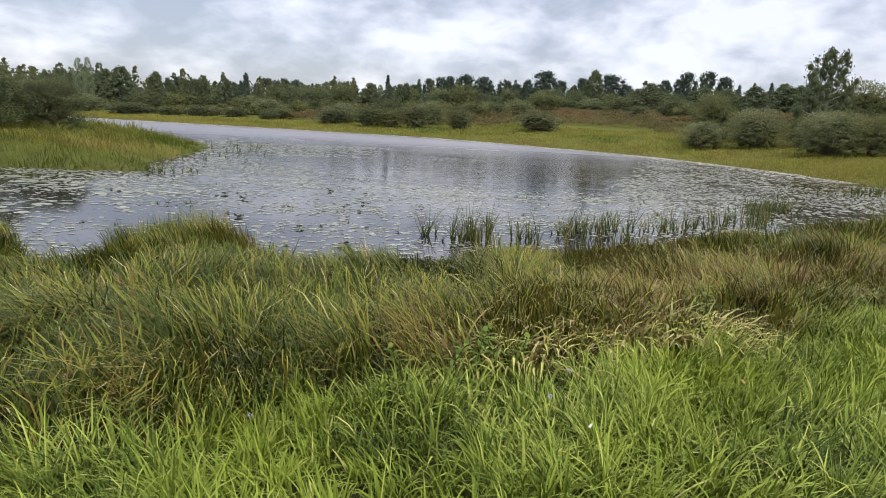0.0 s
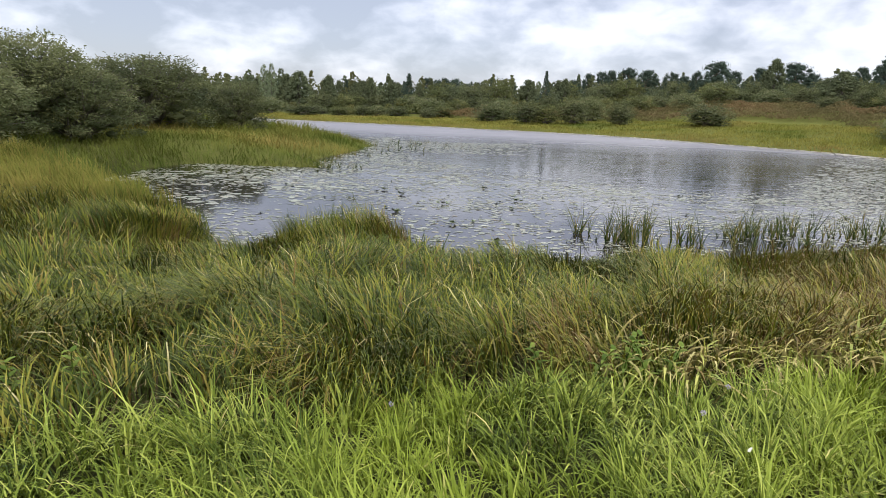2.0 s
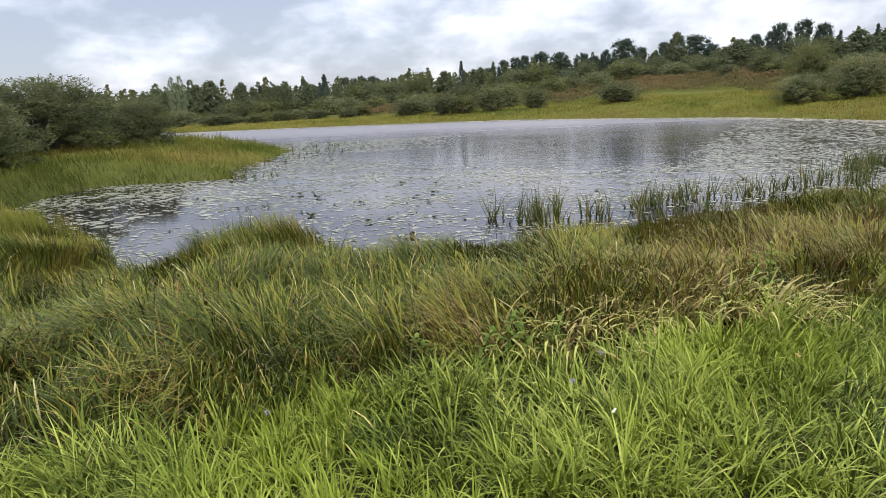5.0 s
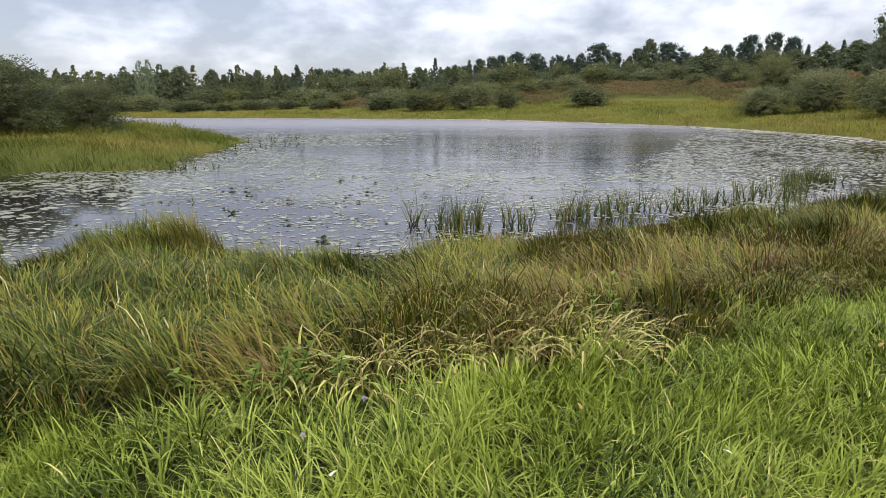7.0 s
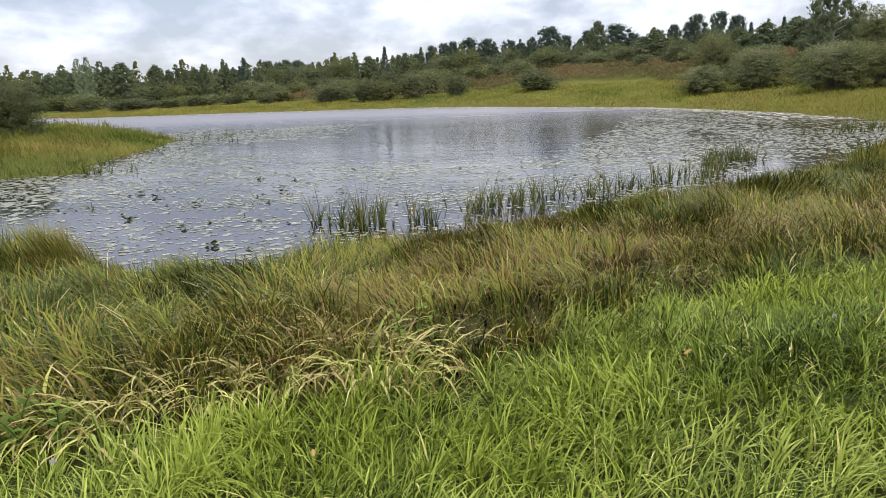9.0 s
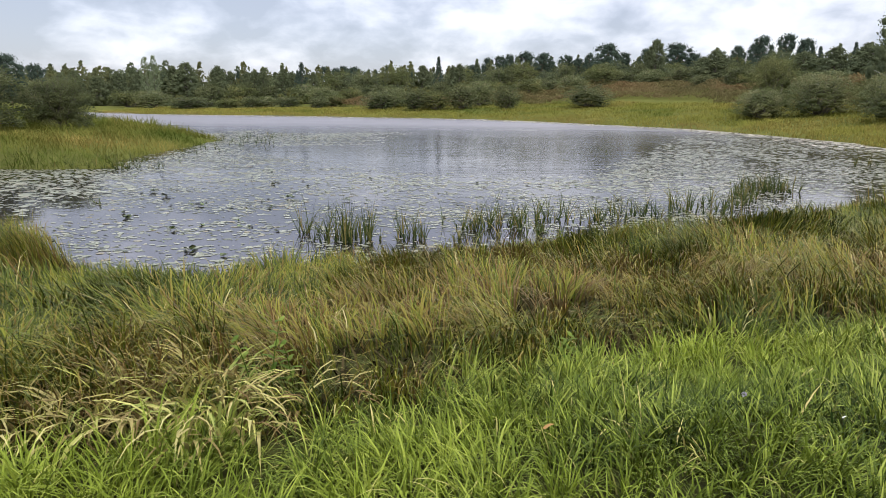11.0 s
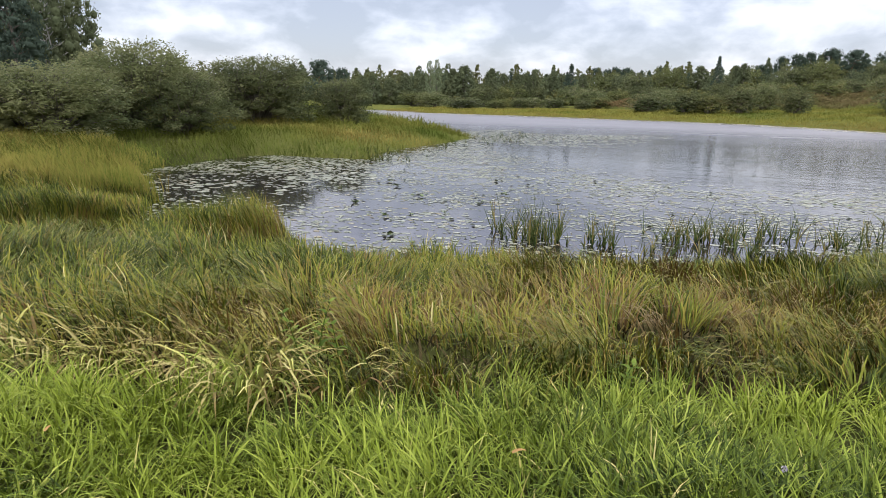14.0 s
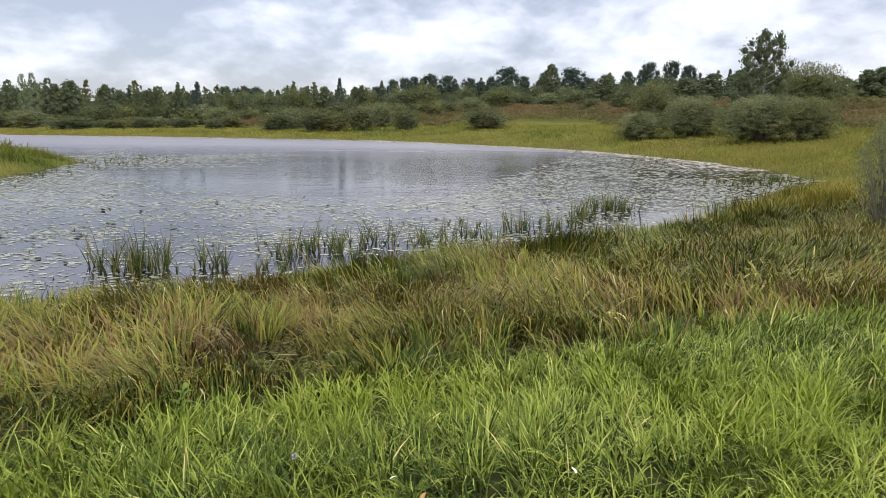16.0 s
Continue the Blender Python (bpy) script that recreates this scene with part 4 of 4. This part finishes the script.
def tree_model(kind, name, leaf, bark, label, category, group):
    """A model one metre high, one metre across at its widest, at the world's middle; it is copied and stretched to its place."""
    thing = tagged(new(name), label, category, group)
    low, boughs, per, size, puff, flat = BOUGHS[kind]
    wood = [limb((0, 0, -0.03), (rng.normal(0, 0.015), rng.normal(0, 0.015), 0.95), 0.024, 0.003, rows=8, sides=6)]
    centres, radii = [], []
    for k in range(boughs):
        rise = (k + rng.random()) / boughs
        z = low + (0.965 - low) * (rise ** 0.85 if kind == "spruce" else rise)
        turn, reach = k * 2.39996 + rng.uniform(-0.5, 0.5), crown_reach(kind, z) * rng.uniform(0.35 if kind == "airy" else 0.62, 1.2)
        radius = puff * rng.uniform(0.65, 1.2) * (1.12 - 0.22 * z if kind == "pine" else 1.2 - 0.72 * z)
        out = max(0.0, reach - radius * 0.7)
        spot = (out * math.cos(turn), out * math.sin(turn), min(z, 1.0 - 0.95 * radius * flat * rng.uniform(0.8, 1.3)) - (0.05 * reach if kind == "spruce" else 0.0))
        centres.append(spot), radii.append(radius)
        if k % 2 == 0:
            wood.append(limb((0, 0, max(0.05, z - (0.02 if kind in ("pine", "spruce") else 0.1))), spot, 0.006, 0.002, rows=3, sides=4))
    centres, radii = np.array(centres), np.array(radii)
    spots = clumped(centres, radii, per, flat, 0.3)
    who = np.repeat(np.arange(boughs), per)
    # loose shoots round the outline
    stray = rng.random(len(spots)) < 0.14
    spots[stray] += rng.normal(0, 0.026, (int(stray.sum()), 3))
    keep = spots[:, 2] < 1.0
    spots, who = spots[keep], who[keep]
    chance = np.clip(rng.normal(0.42, 0.08, len(spots)) + rng.normal(0, 0.09, boughs)[who], 0, 1)
    length = rng.uniform(0.5, 1.3, len(spots)) * size
    part("trunk", triangles("trunk", *joined(wood), bark), thing)
    # solid lumps added in each bough, toned darker for its inner shade
    inside = shade_cores(centres, radii * (0.4 if kind == "poplar" else 0.52), flat, np.clip(rng.normal(0.36, 0.06, boughs), 0, 1))
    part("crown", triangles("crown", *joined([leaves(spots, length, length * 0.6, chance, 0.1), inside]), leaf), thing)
    return thing


def bush_model(name, leaf, leaf_count, leaf_size, label, group, twigs=60, seed=0, heart=0.6, category="bush"):
    """A willow bush one metre high and one metre across: many stems from the base, clumps of small leaves, bare twigs on top."""
    thing = tagged(new(name), label, category, group)
    wood, centres, radii = [], [], []
    lumps = 46
    for k in range(lumps):
        turn, rise = k * 2.39996, (k + 0.5) / lumps
        z = 0.08 + 0.82 * rise ** 0.8
        reach = 0.47 * math.sqrt(max(0.0, 1 - (max(0.0, z - 0.25) / 0.72) ** 2)) * rng.uniform(0.72, 1.06)
        tip = np.array([reach * math.cos(turn), reach * math.sin(turn), z * rng.uniform(0.9, 1.08)])
        if k % 2 == 0:
            wood.append(limb((rng.uniform(-0.06, 0.06), rng.uniform(-0.06, 0.06), -0.03), tip * [0.95, 0.95, 0.97], 0.012, 0.002, 0.03, 5, 4))
        centres.append(tip), radii.append(rng.uniform(0.07, 0.15))
        centres.append(tip * [0.7, 0.7, 0.85]), radii.append(rng.uniform(0.08, 0.13))
    for k in range(twigs):
        turn, reach = rng.uniform(0, 6.3), 0.42 * math.sqrt(rng.random())
        z = 0.2 + 0.66 * math.sqrt(max(0.02, 1 - (reach / 0.5) ** 2))
        a = np.array([reach * math.cos(turn), reach * math.sin(turn), z])
        wood.append(limb(a * [0.2, 0.2, 0.12], a * [1.05, 1.05, 1] + [0, 0, rng.uniform(0.08, 0.17)], 0.004, 0.0008, 0.02, rows=4, sides=3))
    centres, radii = np.array(centres), np.array(radii)
    spots = clumped(centres, radii, max(4, leaf_count // len(centres)), 0.9, 0.35)
    tops = rng.uniform(0, 6.3, leaf_count // 8)
    reach = 0.46 * np.sqrt(rng.random(len(tops)))
    spray = np.stack([reach * np.cos(tops), reach * np.sin(tops), (0.25 + 0.66 * np.sqrt(np.maximum(0.02, 1 - (reach / 0.5) ** 2))) * rng.uniform(0.9, 1.1, len(tops))], 1)
    shoots = []
    for k in range(twigs * 2):
        turn, reach = rng.uniform(0, 6.3), 0.47 * math.sqrt(rng.random())
        z = 0.22 + 0.68 * math.sqrt(max(0.02, 1 - (reach / 0.5) ** 2))
        f = np.linspace(0, 1, max(4, leaf_count // 1800))[:, None]
        shoots.append(np.array([reach * math.cos(turn), reach * math.sin(turn), z]) + f * np.array([0.06 * math.cos(turn), 0.06 * math.sin(turn), rng.uniform(0.03, 0.14)]) + rng.normal(0, 0.004, (len(f), 3)))
    spots = np.concatenate([spots, spray] + shoots)
    spots[:, 2] = np.maximum(spots[:, 2], 0.01 + 0.05 * rng.random(len(spots)))
    chance = np.clip(rng.normal(0.42, 0.06, len(spots)) + 0.8 * (drift(spots[:, 0] * 8 + seed, spots[:, 2] * 8, 1.0, 62) - 0.5), 0, 1)
    length = rng.uniform(0.6, 1.3, len(spots)) * leaf_size
    part("branchwork", triangles("branchwork", *joined(wood), BARK), thing)
    # the bush's inner shade, put in as darker lumps
    inside = shade_cores(centres[1::2] * [0.8, 0.8, 0.9], radii[1::2] * heart, 0.9, np.clip(rng.normal(0.25, 0.05, len(centres) // 2), 0, 1))
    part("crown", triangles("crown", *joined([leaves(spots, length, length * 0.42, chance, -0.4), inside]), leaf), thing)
    return thing


def placed(models, rows, broad_by=1.0):
    """Copies of the models at (x, y, height of the top, width)."""
    for k, (x, y, top, wide) in enumerate(rows):
        model = models[k % len(models)]
        z = float(ground(x, y)) - 0.05
        copy_thing(model, Matrix.LocRotScale((x, y, z), Euler((0, 0, rng.uniform(0, 6.3))), (wide * broad_by, wide * broad_by, top - z)))


def discard(models):
    for model in models:
        for ob in (*model.children_recursive, model):
            bpy.data.objects.remove(ob)


poplars = [tree_model("poplar", "poplar", PALE, BARK, "slender pale green poplar above the far treeline", "tree", "far treeline") for _ in range(2)]
placed(poplars, [(-68.0, 119.0, 9.9, 1.9), (-67.2, 120.4, 10.2, 1.7)], 1.35)
discard(poplars)

broads = [tree_model("broad", "broadleaf_tree", BROADLEAF, BARK, "dark green broadleaf tree in the far treeline", "tree", "far treeline") for _ in range(4)]
placed(broads, [(-66.5, 131.1, 9.4, 5.6), (-70.1, 132.6, 8.7, 4.4), (-57.8, 127.5, 8.5, 4.2), (-59.8, 137.6, 7.9, 3.4), (-50.5, 128.4, 7.6, 3.4), (-43.7, 126.7, 7.8, 3.6), (-44.3, 132.8, 7.5, 3.2), (-40.0, 134.2, 7.6, 3.0),
                (-15.5, 124.0, 8.4, 3.8), (-10.1, 127.6, 8.5, 3.2), (-8.6, 124.7, 8.7, 3.0), (32.6, 107.2, 9.9, 5.0), (26.7, 127.2, 10.9, 2.8), (32.7, 115.5, 9.3, 3.6), (-48.5, 128.1, 8.2, 2.4), (25.5, 117.7, 12.4, 3.8), (-54.0, 133.0, 7.6, 3.4)], 1.55)
placed(broads, [(50.3, 108.9, 10.4, 4.8), (53.1, 105.4, 10.7, 5.2), (53.9, 101.6, 10.3, 5.0), (52.9, 96.5, 10.5, 4.5), (52.3, 101.8, 10.1, 5.0), (71.6, 102.4, 10.7, 6.0), (73.1, 101.4, 11.1, 6.0), (74.6, 112.4, 10.1, 5.0), (64.0, 106.0, 9.6, 5.5),
                (-66.1, 57.5, 5.4, 4.0), (-81.0, 112.7, 6.6, 4.0), (-85.1, 122.1, 7.5, 4.2), (-82.0, 124.4, 6.4, 4.2), (-78.9, 126.6, 7.4, 4.2), (-75.0, 128.0, 7.6, 4.2), (47.0, 112.0, 10.0, 4.6), (42.5, 115.0, 9.6, 4.6)], 1.55)
discard(broads)

spruces = [tree_model("spruce", "spruce", NEEDLE, BARK, "dark pointed spruce in the far treeline", "tree", "far treeline") for _ in range(3)]
placed(spruces, [(-58.3, 138.2, 8.2, 3.0), (-56.7, 138.9, 7.5, 2.4), (-39.7, 125.9, 9.2, 3.6), (-31.3, 146.7, 8.7, 2.6), (-29.2, 145.1, 8.4, 2.6), (-23.2, 127.9, 8.8, 1.9), (-23.4, 148.2, 7.6, 2.8), (-20.1, 138.6, 7.9, 2.2), (-11.2, 114.5, 9.5, 2.4),
                 (-38.0, 155.4, 8.8, 2.4), (56.7, 117.0, 11.9, 2.4), (56.0, 128.3, 12.0, 2.4), (-53.0, 136.0, 7.6, 2.6), (-42.0, 130.0, 7.9, 2.4)], 1.35)
discard(spruces)

pines = [tree_model("pine", "pine_tree", NEEDLE, PINE_BARK, "tall dark pine with bare trunk and flat crown", "tree", "far pines") for _ in range(4)]
placed(pines, [(-45.2, 158.7, 9.9, 3.8), (-43.9, 164.2, 9.8, 3.6), (-42.0, 164.7, 10.3, 3.4), (-38.1, 160.5, 9.9, 3.8), (-36.5, 166.0, 9.0, 3.2), (-9.3, 164.7, 10.5, 3.6), (-6.0, 171.9, 12.6, 3.6), (-2.7, 172.0, 13.2, 3.8), (-0.5, 174.0, 13.6, 3.8), (3.5, 172.0, 14.2, 5.6),
               (7.8, 167.8, 13.5, 5.2), (13.3, 164.5, 12.8, 4.0), (16.2, 164.2, 12.0, 3.6), (18.3, 159.0, 12.9, 2.8), (21.3, 150.5, 14.4, 6.2), (25.1, 153.0, 12.6, 4.0), (29.1, 147.1, 13.0, 3.4), (33.0, 136.1, 13.3, 5.8), (38.5, 145.0, 11.8, 3.6)], 1.2)
placed(pines, [(46.3, 142.7, 13.2, 3.0), (52.2, 151.2, 14.4, 3.6), (50.4, 141.3, 15.0, 4.2), (59.5, 153.9, 16.5, 4.8), (63.0, 152.5, 15.4, 4.6), (-71.2, 81.6, 7.6, 2.4), (-64.5, 80.9, 7.9, 4.2), (-63.7, 85.5, 6.9, 2.8)], 1.2)
discard(pines)

tall = [tree_model("tall", "spruce", NEEDLE, BARK, "tall dark spruce behind the willow bushes", "tree", "trees behind the willows")]
placed(tall, [(-36.6, 22.6, 9.4, 5.0), (-47.3, 30.0, 10.4, 6.0), (-41.0, 22.0, 10.2, 6.0)])
discard(tall)

airy = [tree_model("airy", "birch_tree", BROADLEAF, BIRCH_BARK, "tall loose-crowned birch above the bushes", "tree", "birches") for _ in range(2)]
placed(airy, [(34.5, 60.4, 10.6, 3.8), (-39.2, 26.0, 9.8, 3.6), (-40.6, 28.6, 9.4, 3.2), (-43.0, 25.0, 10.5, 4.6)], 1.4)
discard(airy)

far_willows = [bush_model("willow_bush", m, 2600, 0.052, "rounded grey-green willow bush on the far bank", "far willow bushes", 20, k) for k, m in enumerate((WILLOW_DARK, SALLOW, WILLOW_DARK, WILLOW))]
placed(far_willows, [(-52.3, 105.8, 2.5, 8.4), (-45.7, 105.5, 2.3, 5.0), (-42.1, 107.0, 2.6, 3.8), (-39.7, 107.9, 2.6, 4.4), (-28.4, 101.1, 2.6, 3.6), (-27.1, 104.6, 3.0, 4.6), (-16.9, 93.5, 3.5, 5.8), (-16.1, 98.7, 4.0, 5.2), (-11.3, 91.3, 3.8, 5.2), (-8.6, 91.6, 3.6, 4.8),
                     (-5.0, 91.9, 4.5, 5.2), (-2.8, 98.0, 5.0, 5.0), (1.3, 90.0, 4.3, 4.2), (4.2, 104.9, 5.6, 6.2), (6.8, 109.8, 5.8, 6.4), (10.9, 104.4, 6.1, 5.4), (11.6, 85.2, 4.2, 6.6), (15.8, 110.9, 8.0, 6.8), (27.6, 106.5, 7.5, 5.0)])
placed(far_willows, [(32.2, 94.7, 7.4, 5.0), (33.2, 92.2, 6.0, 5.8), (27.9, 96.0, 5.9, 3.8), (-63.8, 113.3, 3.5, 7.4), (-57.1, 122.3, 5.2, 6.6), (-51.8, 124.7, 5.1, 7.8), (-46.1, 126.9, 5.0, 5.6), (-38.6, 124.1, 5.0, 6.6), (-24.3, 117.5, 4.8, 7.0), (-26.1, 112.0, 4.1, 4.8),
                     (-10.3, 109.5, 5.3, 3.6), (-33.0, 118.0, 4.4, 7.0), (-18.0, 112.0, 4.6, 6.0), (-2.0, 112.0, 5.4, 6.4), (20.0, 116.0, 7.4, 6.0), (24.0, 112.0, 7.2, 6.0), (38.0, 108.0, 7.6, 6.0), (-70.0, 116.0, 3.6, 8.0), (-36.0, 108.0, 2.6, 5.0)])
discard(far_willows)

alders = [bush_model("alder_tree", m, 2300, 0.05, "rounded olive-green alder in front of the pines", "alders on the far slope", 14, k + 21, category="tree") for k, m in enumerate((SALLOW, BROADLEAF, WILLOW_DARK))]
placed(alders, [(x, 133 - 0.16 * abs(x) + rng.uniform(-7, 5), np.interp(x, [-30, 0, 30, 70], [7.2, 8.6, 10.2, 11.6]) + rng.uniform(-1.4, 1.0), rng.uniform(5.0, 8.5)) for x in np.arange(-34, 72, 4.2) + rng.uniform(-1.5, 1.5, 26)])
discard(alders)

right_willows = [bush_model("willow_bush", m, 9000, 0.031, "broad olive-grey willow bush above the shore grass", "willow bushes on the bank", 50, k + 5) for k, m in enumerate((WILLOW, SALLOW))]
placed(right_willows, [(24.2, 61.5, 3.5, 4.6), (27.2, 67.5, 6.7, 4.8), (28.6, 60.5, 5.0, 6.0), (33.2, 60.5, 4.6, 4.6), (30.0, 51.0, 4.7, 5.8), (33.0, 50.5, 4.6, 5.2), (37.0, 62.0, 5.2, 5.6)])
placed(right_willows[1:], [(44.2, 69.9, 8.8, 7.4)])
discard(right_willows)

left_willows = [bush_model("willow_bush", m, 17000, size * 0.84, label, "willow bushes on the bank", 110, k + 9)
                for k, (m, size, label) in enumerate(((WILLOW, 0.033, "large pale grey-green willow bush on the bank"), (WILLOW_DARK, 0.031, "large dark willow bush with bare twigs on top")))]
placed(left_willows, [(-20.8, 15.8, 3.6, 6.4), (-23.0, 28.4, 4.55, 7.6), (-22.0, 20.4, 4.75, 6.2), (-20.6, 33.0, 3.5, 3.8), (-24.5, 13.0, 3.9, 6.4), (-20.2, 21.0, 3.6, 5.0), (-26.5, 32.0, 4.0, 6.0)])
discard(left_willows)

sapling = [bush_model("willow_sapling", WILLOW, 3000, 0.03, "thin grey-green willow sapling among the sedge", "willow saplings", 40, 17, 0.2)]
placed(sapling, [(13.2, 12.9, 2.7, 1.2), (14.2, 14.0, 2.9, 1.5)])
discard(sapling)


def far_woods():
    """A belt of mixed woodland behind the single trees, closing the view."""
    spots, centres, radii = [], [], []
    for k in range(430):
        x = -160 + 275 * (k + rng.random()) / 430
        y = np.interp(x, [-190, -120, -60, 0, 60, 140], [110, 150, 165, 195, 185, 130]) + rng.uniform(-32, 22)
        z, tall, wide = float(ground(np.array(x), np.array(y))), rng.uniform(6.0, 9.2), rng.uniform(2.2, 4.4)
        blunt, leafy = rng.uniform(0.5, 1.0), 200
        f, turn = rng.random(leafy) ** 1.1, rng.uniform(0, 2 * np.pi, leafy)
        out = wide * (1.02 - f) ** blunt * (0.6 + 0.7 * drift(turn * 2 + 9 * k, f * 8, 1.0, 64)) * rng.random(leafy) ** 0.4
        spots.append(np.stack([x + out * np.cos(turn), y + out * np.sin(turn), z + tall * f], 1))
        for up in (0.14, 0.34, 0.54, 0.74):
            centres.append((x + rng.normal(0, 0.25), y + rng.normal(0, 0.25), z + tall * up)), radii.append(wide * (1.02 - up) ** blunt * rng.uniform(0.4, 0.55))
    spots = np.concatenate(spots)
    count = len(spots)
    length = rng.uniform(0.5, 0.95, count)
    # darker lumps up each tree stand in for shade between its leaves
    inside = shade_cores(np.array(centres), np.array(radii), 1.1, np.clip(rng.normal(0.3, 0.08, len(radii)), 0, 1))
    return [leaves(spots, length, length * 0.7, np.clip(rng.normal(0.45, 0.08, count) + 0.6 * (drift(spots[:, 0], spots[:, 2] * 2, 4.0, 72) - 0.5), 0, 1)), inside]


stuff("far_woods", far_woods(), BROADLEAF, "belt of dark mixed woodland behind the pond", "woodland")


def scrub():
    """Low mixed bushes filling the ground before the trees."""
    centres, radii = [], []
    x, y = scatter(-90, 80, 70, 140, 0.045)
    d = shore_distance(x, y)
    keep = (beyond(x, y) > 0.5) & (d > np.where(x > -5, 46, 25)) & (d < 62)
    for px, py in zip(x[keep], y[keep]):
        z, tall, wide = float(ground(px, py)), rng.uniform(0.8, 3.0), rng.uniform(0.8, 2.2)
        for _ in range(9):
            centres.append((px + rng.normal(0, 0.5) * wide, py + rng.normal(0, 0.5) * wide, z + tall * rng.uniform(0.1, 0.9))), radii.append(rng.uniform(0.4, 0.9))
    spots = clumped(np.array(centres), np.array(radii), 16, 0.9, 0.3)
    count = len(spots)
    length = rng.uniform(0.2, 0.42, count)
    # lumps of a darker tone, added as the shade within the scrub
    inside = shade_cores(np.array(centres), np.array(radii) * 0.5, 0.9, np.full(len(radii), 0.3))
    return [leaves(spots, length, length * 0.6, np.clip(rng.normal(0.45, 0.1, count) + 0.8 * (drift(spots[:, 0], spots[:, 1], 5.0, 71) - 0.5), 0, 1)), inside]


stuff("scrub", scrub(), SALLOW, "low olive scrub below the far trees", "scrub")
